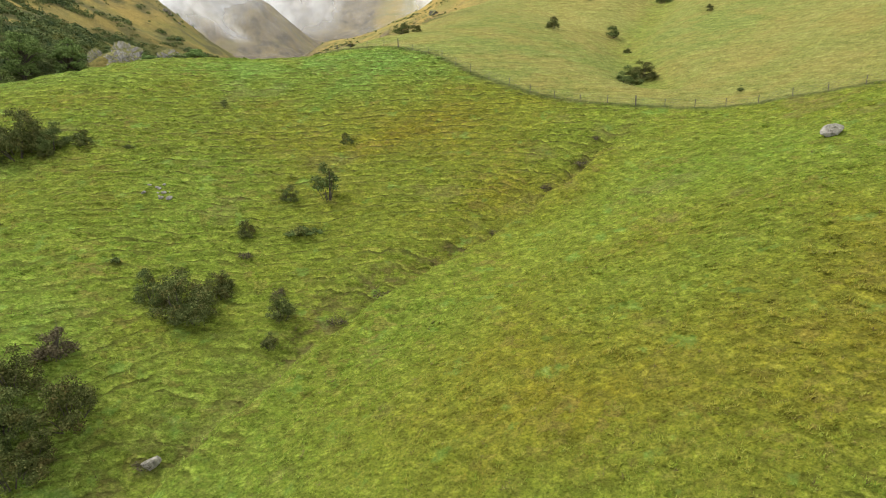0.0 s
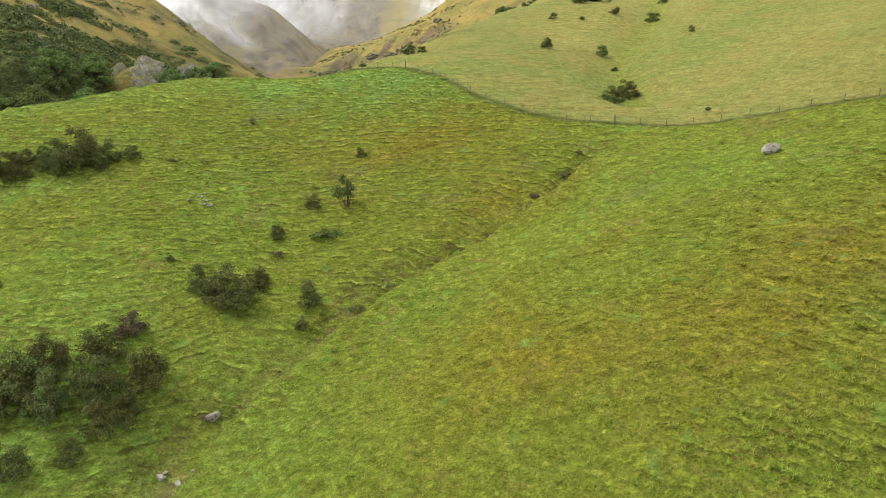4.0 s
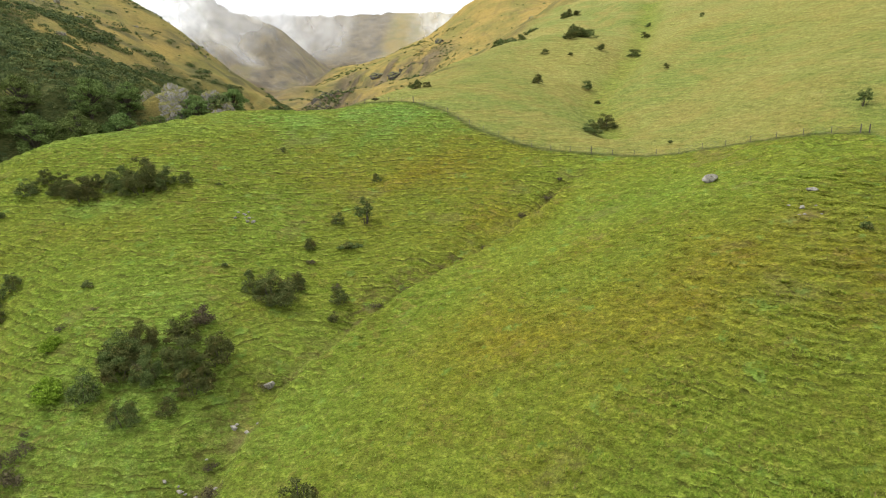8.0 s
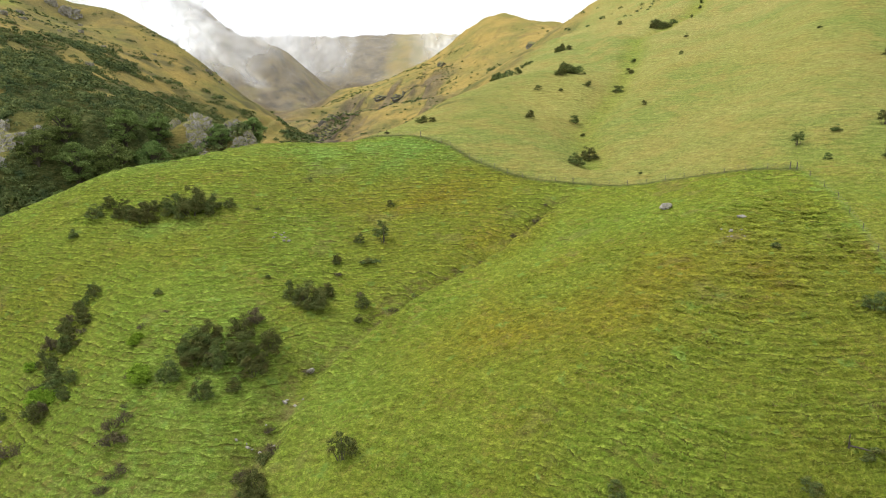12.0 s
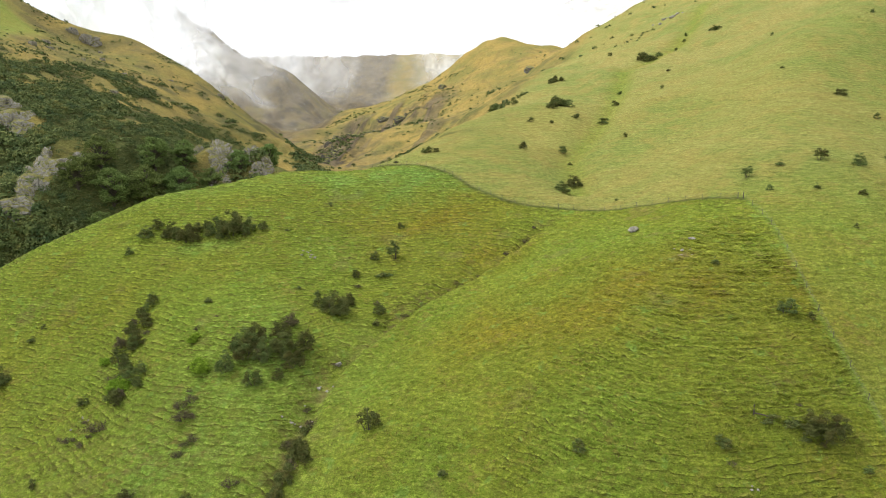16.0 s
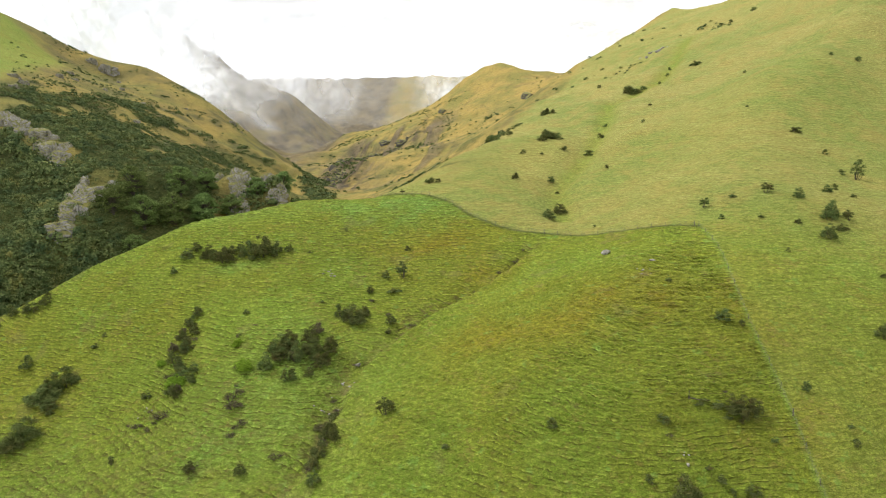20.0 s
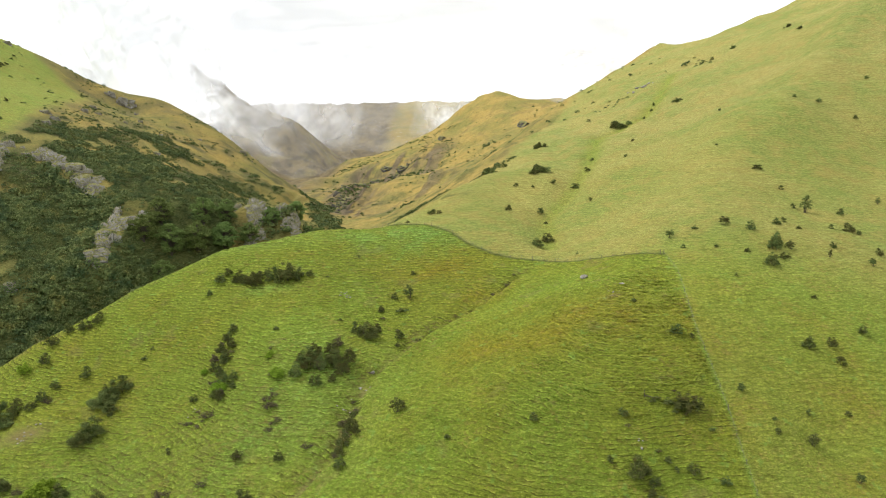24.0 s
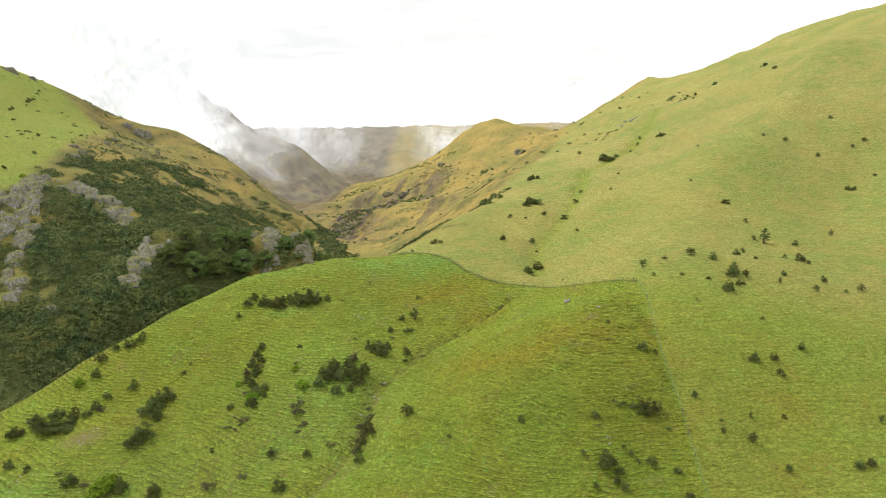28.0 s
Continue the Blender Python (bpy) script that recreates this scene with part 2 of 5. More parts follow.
# ---- materials ----
def nodes_of(name, rough=0.9, spec=0.2):
    mat = bpy.data.materials.new(name)
    mat.use_nodes = True
    nt = mat.node_tree
    bsdf = nt.nodes["Principled BSDF"]
    bsdf.inputs["Roughness"].default_value = rough
    bsdf.inputs["Specular IOR Level"].default_value = spec
    return mat, nt, bsdf


def noise_node(nt, scale, detail=4, rough=0.55, stretch=None, distortion=0.0):
    geo = nt.nodes.new("ShaderNodeNewGeometry")
    tex = nt.nodes.new("ShaderNodeTexNoise")
    tex.inputs["Scale"].default_value, tex.inputs["Detail"].default_value = scale, detail
    tex.inputs["Roughness"].default_value, tex.inputs["Distortion"].default_value = rough, distortion
    if stretch:
        mul = nt.nodes.new("ShaderNodeVectorMath")
        mul.operation = "MULTIPLY"
        mul.inputs[1].default_value = stretch
        nt.links.new(geo.outputs["Position"], mul.inputs[0])
        nt.links.new(mul.outputs[0], tex.inputs["Vector"])
    else:
        nt.links.new(geo.outputs["Position"], tex.inputs["Vector"])
    return tex.outputs["Fac"]


def ramp_node(nt, fac, *stops):
    r = nt.nodes.new("ShaderNodeValToRGB")
    els = r.color_ramp.elements
    while len(els) < len(stops):
        els.new(0.5)
    for el, (pos, col) in zip(els, stops):
        el.position, el.color = pos, (*col, 1) if len(col) == 3 else col
    nt.links.new(fac, r.inputs["Fac"])
    return r.outputs["Color"]


def mix_node(nt, fac, a, b, mode="MIX"):
    m = nt.nodes.new("ShaderNodeMix")
    m.data_type, m.blend_type = "RGBA", mode
    for v, socket in ((fac, m.inputs[0]), (a, m.inputs[6]), (b, m.inputs[7])):
        if isinstance(v, (int, float)):
            socket.default_value = v
        elif isinstance(v, tuple):
            socket.default_value = (*v, 1)
        else:
            nt.links.new(v, socket)
    return m.outputs[2]


def math_node(nt, op, a, b=0.0, clamp=False):
    m = nt.nodes.new("ShaderNodeMath")
    m.operation, m.use_clamp = op, clamp
    for v, socket in ((a, m.inputs[0]), (b, m.inputs[1])):
        if isinstance(v, (int, float)):
            socket.default_value = v
        else:
            nt.links.new(v, socket)
    return m.outputs[0]


def bump_node(nt, bsdf, fac, strength, distance):
    b = nt.nodes.new("ShaderNodeBump")
    b.inputs["Strength"].default_value, b.inputs["Distance"].default_value = strength, distance
    nt.links.new(fac, b.inputs["Height"])
    nt.links.new(b.outputs[0], bsdf.inputs["Normal"])


def attribute(nt, name):
    a = nt.nodes.new("ShaderNodeAttribute")
    a.attribute_name = name
    return a.outputs["Fac"]


def tuft_cells(nt, scale):
    """Rounded cells: distance from each middle, and a random number for each."""
    geo = nt.nodes.new("ShaderNodeNewGeometry")
    tex = nt.nodes.new("ShaderNodeTexNoise")
    tex.inputs["Scale"].default_value, tex.inputs["Detail"].default_value = 1.6, 2
    nt.links.new(geo.outputs["Position"], tex.inputs["Vector"])
    bend = nt.nodes.new("ShaderNodeVectorMath")
    bend.operation = "MULTIPLY_ADD"
    bend.inputs[1].default_value = (0.9, 0.9, 0.5)
    nt.links.new(tex.outputs["Color"], bend.inputs[0])
    nt.links.new(geo.outputs["Position"], bend.inputs[2])
    squash = nt.nodes.new("ShaderNodeVectorMath")
    squash.operation = "MULTIPLY"
    squash.inputs[1].default_value = (0.75, 1.0, 1.25)
    nt.links.new(bend.outputs[0], squash.inputs[0])
    cells = nt.nodes.new("ShaderNodeTexVoronoi")
    cells.inputs["Scale"].default_value = scale
    nt.links.new(squash.outputs[0], cells.inputs["Vector"])
    rgb = nt.nodes.new("ShaderNodeSeparateColor")
    nt.links.new(cells.outputs["Color"], rgb.inputs[0])
    return cells.outputs["Distance"], rgb.outputs[0]


def ground_material():
    mat, nt, bsdf = nodes_of("pasture", 0.95, 0.04)
    blades = noise_node(nt, 4.2, 6, 0.8, (1, 1, 1.6))
    tufts = noise_node(nt, 1.3, 6, 0.7, (0.75, 1.0, 2.0))
    bands = noise_node(nt, 1.0, 6, 0.62, (0.16, 0.16, 1.5), 0.5)      # streaks along the contours
    patch = noise_node(nt, 0.11, 5, 0.65)
    wide = noise_node(nt, 0.024, 4, 0.55)
    grain = mix_node(nt, 0.2, mix_node(nt, 0.45, blades, tufts), bands)
    # pasture inside the fence: green with ochre seeding grass
    green = ramp_node(nt, grain, (0.34, (0.064, 0.112, 0.013)), (0.47, (0.142, 0.210, 0.024)), (0.55, (0.195, 0.258, 0.036)), (0.66, (0.30, 0.345, 0.075)))
    ochre = ramp_node(nt, grain, (0.34, (0.095, 0.082, 0.010)), (0.48, (0.205, 0.185, 0.018)), (0.56, (0.245, 0.215, 0.024)), (0.68, (0.325, 0.285, 0.055)))
    dry_fac = math_node(nt, "MULTIPLY", attribute(nt, "dry"), ramp_node(nt, patch, (0.35, (0.55, 0.55, 0.55)), (0.65, (1.1, 1.1, 1.1))), True)
    pasture = mix_node(nt, dry_fac, green, ochre)
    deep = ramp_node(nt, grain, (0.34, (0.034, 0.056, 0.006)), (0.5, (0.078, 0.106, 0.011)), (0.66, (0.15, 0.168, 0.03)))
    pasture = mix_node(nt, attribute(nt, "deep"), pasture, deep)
    lush = ramp_node(nt, grain, (0.34, (0.062, 0.13, 0.020)), (0.5, (0.148, 0.25, 0.042)), (0.66, (0.29, 0.42, 0.115)))
    pasture = mix_node(nt, attribute(nt, "lush"), pasture, lush)
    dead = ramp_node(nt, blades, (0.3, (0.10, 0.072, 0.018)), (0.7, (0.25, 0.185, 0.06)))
    # dark green that paints shade on the risers and between hummocks
    shade_green = ramp_node(nt, blades, (0.3, (0.034, 0.044, 0.008)), (0.7, (0.105, 0.108, 0.02)))
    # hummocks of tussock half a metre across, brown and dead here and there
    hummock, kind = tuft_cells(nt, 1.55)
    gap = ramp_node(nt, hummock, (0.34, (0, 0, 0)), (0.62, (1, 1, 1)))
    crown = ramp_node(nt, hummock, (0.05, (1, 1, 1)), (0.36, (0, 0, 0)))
    # shade painted into the gaps between hummocks, light onto their tops
    pasture = mix_node(nt, math_node(nt, "MULTIPLY", gap, 0.36), pasture, shade_green)
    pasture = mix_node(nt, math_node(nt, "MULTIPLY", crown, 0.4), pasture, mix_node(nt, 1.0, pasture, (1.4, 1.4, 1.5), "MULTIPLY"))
    pasture = mix_node(nt, math_node(nt, "MULTIPLY", ramp_node(nt, kind, (0.74, (0, 0, 0)), (0.84, (1, 1, 1))), ramp_node(nt, patch, (0.42, (0.05, 0.05, 0.05)), (0.66, (0.5, 0.5, 0.5)))), pasture, dead)
    # grazed hill outside the fence: paler, finer
    hill = ramp_node(nt, grain, (0.34, (0.125, 0.122, 0.031)), (0.5, (0.236, 0.222, 0.067)), (0.66, (0.365, 0.34, 0.13)))
    hill2 = ramp_node(nt, grain, (0.34, (0.09, 0.114, 0.024)), (0.5, (0.174, 0.2, 0.052)), (0.66, (0.295, 0.31, 0.115)))
    hill3 = ramp_node(nt, grain, (0.34, (0.165, 0.138, 0.032)), (0.66, (0.335, 0.285, 0.1)))
    hill = mix_node(nt, ramp_node(nt, wide, (0.40, (0, 0, 0)), (0.58, (1, 1, 1))), hill, hill2)
    hill = mix_node(nt, ramp_node(nt, patch, (0.46, (0, 0, 0)), (0.64, (0.9, 0.9, 0.9))), hill, hill3)
    base = mix_node(nt, attribute(nt, "paddock"), hill, pasture)
    sward = ramp_node(nt, noise_node(nt, 5.5, 5, 0.72, (0.8, 1, 1.4)), (0.30, (0.42, 0.42, 0.38)), (0.48, (0.98, 0.98, 0.98)), (0.68, (1.5, 1.46, 1.42)))
    base = mix_node(nt, 1.0, base, sward, "MULTIPLY")
    # clumps a metre across, hollows between them, and a few rank emerald patches
    clumps = ramp_node(nt, noise_node(nt, 1.0, 5, 0.68, (0.62, 0.9, 1.5)), (0.34, (0.76, 0.75, 0.72)), (0.5, (1.02, 1.02, 1.02)), (0.64, (1.14, 1.14, 1.12)))
    base = mix_node(nt, 1.0, base, clumps, "MULTIPLY")
    rank_green = ramp_node(nt, noise_node(nt, 0.42, 4, 0.6), (0.60, (0, 0, 0)), (0.68, (0.6, 0.6, 0.6)))
    base = mix_node(nt, math_node(nt, "MULTIPLY", rank_green, attribute(nt, "paddock")), base, lush)
    # sheep tracks: painted shade on each riser, painted light on each lip's pale tips
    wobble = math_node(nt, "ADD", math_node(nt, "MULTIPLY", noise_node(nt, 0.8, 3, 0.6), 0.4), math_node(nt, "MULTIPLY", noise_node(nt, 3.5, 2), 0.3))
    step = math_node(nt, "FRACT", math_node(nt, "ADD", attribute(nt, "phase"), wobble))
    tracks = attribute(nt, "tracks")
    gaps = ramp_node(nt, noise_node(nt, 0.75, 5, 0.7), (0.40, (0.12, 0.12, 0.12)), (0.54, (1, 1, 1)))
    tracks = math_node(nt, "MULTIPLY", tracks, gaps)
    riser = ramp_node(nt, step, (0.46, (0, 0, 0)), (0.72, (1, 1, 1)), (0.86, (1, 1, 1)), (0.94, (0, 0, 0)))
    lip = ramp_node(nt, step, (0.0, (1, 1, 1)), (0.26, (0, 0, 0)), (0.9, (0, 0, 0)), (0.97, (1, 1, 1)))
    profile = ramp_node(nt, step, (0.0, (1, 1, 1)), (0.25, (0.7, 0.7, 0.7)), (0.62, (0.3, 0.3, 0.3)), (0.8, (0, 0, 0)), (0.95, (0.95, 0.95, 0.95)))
    base = mix_node(nt, math_node(nt, "MULTIPLY", math_node(nt, "MULTIPLY", riser, tracks), 0.92), base, shade_green)
    lit_lip = mix_node(nt, 1.0, base, (1.46, 1.43, 1.5), "MULTIPLY")
    base = mix_node(nt, math_node(nt, "MULTIPLY", lip, tracks), base, lit_lip)
    gold = ramp_node(nt, tufts, (0.3, (0.165, 0.12, 0.032)), (0.5, (0.28, 0.205, 0.058)), (0.7, (0.39, 0.30, 0.105)))
    olive = ramp_node(nt, tufts, (0.3, (0.085, 0.088, 0.022)), (0.7, (0.215, 0.21, 0.065)))
    gold = mix_node(nt, ramp_node(nt, wide, (0.42, (0, 0, 0)), (0.60, (0.75, 0.75, 0.75))), gold, olive)
    gold = mix_node(nt, ramp_node(nt, patch, (0.55, (0, 0, 0)), (0.75, (0.5, 0.5, 0.5))), gold, (0.11, 0.08, 0.04))
    speckle = noise_node(nt, 0.3, 5, 0.7)
    gold = mix_node(nt, ramp_node(nt, speckle, (0.54, (0, 0, 0)), (0.66, (0.6, 0.6, 0.6))), gold, (0.085, 0.075, 0.032))
    # weathered gullies and rock ribs down the far slopes
    ribs = noise_node(nt, 1.0, 6, 0.68, (0.045, 0.03, 0.012), 0.6)
    gold = mix_node(nt, ramp_node(nt, ribs, (0.54, (0, 0, 0)), (0.66, (0.45, 0.45, 0.45))), gold, (0.11, 0.082, 0.04))
    base = mix_node(nt, attribute(nt, "gold"), base, gold)
    scrub = ramp_node(nt, tufts, (0.3, (0.03, 0.042, 0.013)), (0.5, (0.065, 0.08, 0.025)), (0.7, (0.13, 0.13, 0.045)))
    base = mix_node(nt, attribute(nt, "scrub"), base, scrub)
    heath = ramp_node(nt, tufts, (0.3, (0.05, 0.038, 0.024)), (0.5, (0.12, 0.095, 0.055)), (0.7, (0.22, 0.18, 0.10)))
    heath = mix_node(nt, ramp_node(nt, ribs, (0.40, (0.75, 0.75, 0.75)), (0.52, (0, 0, 0))), heath, (0.055, 0.046, 0.032))
    heath = mix_node(nt, ramp_node(nt, ribs, (0.56, (0, 0, 0)), (0.68, (0.7, 0.7, 0.7))), heath, (0.21, 0.175, 0.10))
    base = mix_node(nt, attribute(nt, "heath"), base, heath)
    soil = ramp_node(nt, blades, (0.3, (0.095, 0.066, 0.030)), (0.7, (0.27, 0.195, 0.10)))
    base = mix_node(nt, attribute(nt, "bare"), base, soil)
    # dead bracken and brown thatch, in clumps
    fern = ramp_node(nt, grain, (0.36, (0.034, 0.026, 0.014)), (0.5, (0.105, 0.074, 0.034)), (0.64, (0.20, 0.15, 0.075)))
    clumped = ramp_node(nt, noise_node(nt, 0.75, 4, 0.65, (0.6, 1, 1.3)), (0.46, (0, 0, 0)), (0.58, (1, 1, 1)))
    base = mix_node(nt, math_node(nt, "MULTIPLY", attribute(nt, "rank"), clumped), base, fern)
    stone = ramp_node(nt, blades, (0.3, (0.13, 0.125, 0.115)), (0.7, (0.28, 0.27, 0.25)))
    base = mix_node(nt, attribute(nt, "stone"), base, stone)
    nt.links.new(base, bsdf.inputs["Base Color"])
    fine = noise_node(nt, 5.0, 6, 0.7, (1, 1, 1.5))
    rough = math_node(nt, "ADD", fine, math_node(nt, "ADD", math_node(nt, "MULTIPLY", tufts, 1.4), math_node(nt, "MULTIPLY", bands, 1.2)))
    rough = math_node(nt, "ADD", rough, math_node(nt, "MULTIPLY", math_node(nt, "MULTIPLY", profile, tracks), 1.1))
    rough = math_node(nt, "SUBTRACT", rough, math_node(nt, "MULTIPLY", math_node(nt, "MULTIPLY", hummock, attribute(nt, "paddock")), 1.0))
    bump_node(nt, bsdf, rough, 1.0, 0.34)
    return mat


PASTURE = ground_material()


# ---- the land: one sheet out to the far range ----
def spaced(a, b, step, low, high, growth):
    mid = list(np.arange(a, b, step))
    up, s = [b], step
    while up[-1] < high:
        s *= growth
        up.append(up[-1] + s)
    down, s = [a - step], step
    while down[-1] > low:
        s *= growth
        down.append(down[-1] - s)
    return np.array(down[::-1] + mid + up)


def build_ground():
    xs = spaced(-105, 112, 0.6, -2600, 2600, 1.032)
    ys = spaced(60, 190, 0.34, -1200, 2900, 1.017)
    ys = np.r_[ys[ys < 40][::6], ys[ys >= 40]]
    gx, gy = np.meshgrid(xs, ys)
    x, y = gx.ravel(), gy.ravel()
    z0 = land(x, y)
    m = masks(x, y, z0)
    z = z0 + relief(x, y, z0, m)
    nx, ny = len(xs), len(ys)
    idx = np.arange(nx * ny).reshape(ny, nx)
    quads = np.stack([idx[:-1, :-1], idx[:-1, 1:], idx[1:, 1:], idx[1:, :-1]], -1).reshape(-1, 4)
    me = bpy.data.meshes.new("ground")
    me.vertices.add(len(x))
    me.vertices.foreach_set("co", np.stack([x, y, z], 1).astype(np.float32).ravel())
    me.loops.add(quads.size)
    me.loops.foreach_set("vertex_index", quads.astype(np.int32).ravel())
    me.polygons.add(len(quads))
    me.polygons.foreach_set("loop_start", np.arange(0, quads.size, 4, dtype=np.int32))
    me.polygons.foreach_set("use_smooth", np.ones(len(quads), dtype=bool))
    me.update()
    slope_x = np.gradient(z.reshape(ny, nx), xs, axis=1)
    slope_y = np.gradient(z.reshape(ny, nx), ys, axis=0)
    slope = np.hypot(slope_x, slope_y).ravel()
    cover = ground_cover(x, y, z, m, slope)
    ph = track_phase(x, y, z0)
    # how strongly the tracks, with their painted light and shade, come out
    worn = np.clip(0.68 + 0.7 * vnoise(x / 4.6 + 9, y / 2.2) + 0.35 * vnoise(x / 1.4, y / 1.1), 0, 1)
    worn = np.clip(worn + 0.5 * spot(x, y, -8, 160, 40, 18), 0, 1)
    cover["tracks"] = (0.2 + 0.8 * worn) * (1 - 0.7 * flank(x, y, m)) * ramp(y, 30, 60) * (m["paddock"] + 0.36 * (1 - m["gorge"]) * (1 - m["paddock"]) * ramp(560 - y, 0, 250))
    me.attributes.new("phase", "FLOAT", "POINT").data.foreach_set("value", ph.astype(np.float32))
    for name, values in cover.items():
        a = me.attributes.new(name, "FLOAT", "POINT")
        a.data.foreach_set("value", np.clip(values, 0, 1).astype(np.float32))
    me.materials.append(PASTURE)
    ob = new("ground", me)
    tagged(ob, "grassy hillsides with sheep tracks, scrub and tussock slopes", "ground", kind="structure")
    return ob


def ground_dry(x, y, m):
    """Where the pasture has gone to ochre seed heads."""
    where = 0.5 * spot(x, y, 12, 139, 13, 6) + 0.84 * spot(x, y, 24, 104, 18, 11) + 0.5 * spot(x, y, 4, 108, 10, 10) + 0.12 * spot(x, y, 2, 90, 16, 12) + 0.6 * spot(x, y, -3, 157, 17, 8) + 0.3 * spot(x, y, -60, 143, 22, 9)
    where = where + 0.3 * spot(x, y, 44, 116, 9, 7) + 0.34 * spot(x, y, 50, 96, 18, 26) - 0.2 * spot(x, y, -35, 125, 14, 20)
    knoll = ramp(m["s_gully"], 0, 9)
    return np.clip(0.24 - 0.1 * knoll + where + 0.22 * m["n2"] + 0.22 * m["n1"], 0, 1)


# lines of crags on the gorge wall: a line on the plan, how many, how large
CLIFFS = [([(-203, 268), (-188, 263), (-174, 257), (-160, 249)], 18, 9.0), ([(-216, 262), (-206, 243), (-199, 228), (-194, 210)], 20, 11.0),
          ([(-212, 236), (-206, 216), (-200, 200)], 10, 11.0), ([(-137, 241), (-143, 232), (-143, 212)], 13, 8.0),
          ([(-102, 277), (-97, 269), (-91, 261)], 10, 8.5), ([(-87, 281), (-80, 275), (-76, 268)], 9, 8.0), ([(-171, 200), (-166, 197)], 3, 4.5), ([(-190, 202), (-184, 198)], 5, 6.5)]
SCRUB_TOP = [(-228, 150), (-222, 200), (-216, 260), (-215, 305), (-219, 322), (-232, 347), (-237, 382), (-219, 395), (-208, 418), (-190, 399), (-151, 305), (-155, 368), (-137, 356), (-106, 280), (-102, 259), (-92, 240), (-60, 225)]


def scrub_zone(x, y, m):
    """Dense scrub on the lower gorge wall; thin above it and round the crags."""
    below = ramp(-side_of_line(x, y, SCRUB_TOP) + 7 * m["n2"], -5, 5) * ramp(440 - y, 0, 50)
    bluff = np.min([dist_to_line(x, y, line) for line, _, _ in CLIFFS], axis=0)
    return np.clip(below + 0.22 * ramp(m["n2"], 0.1, 0.5), 0, 1) * (0.15 + 0.85 * ramp(bluff + 3 * m["n2"], 2.5, 7))


def streaks(x, y):
    """Rock and heath in long bands up the golden hill."""
    where = ramp(y, 440, 520) * ramp(900 - y, 0, 80) * ramp(x, -145, -110) * ramp(40 - x, 0, 70)
    return where * ramp(fbm((x - 0.18 * y) / 10 + 3, y / 90, 3), -0.2, 0.25)


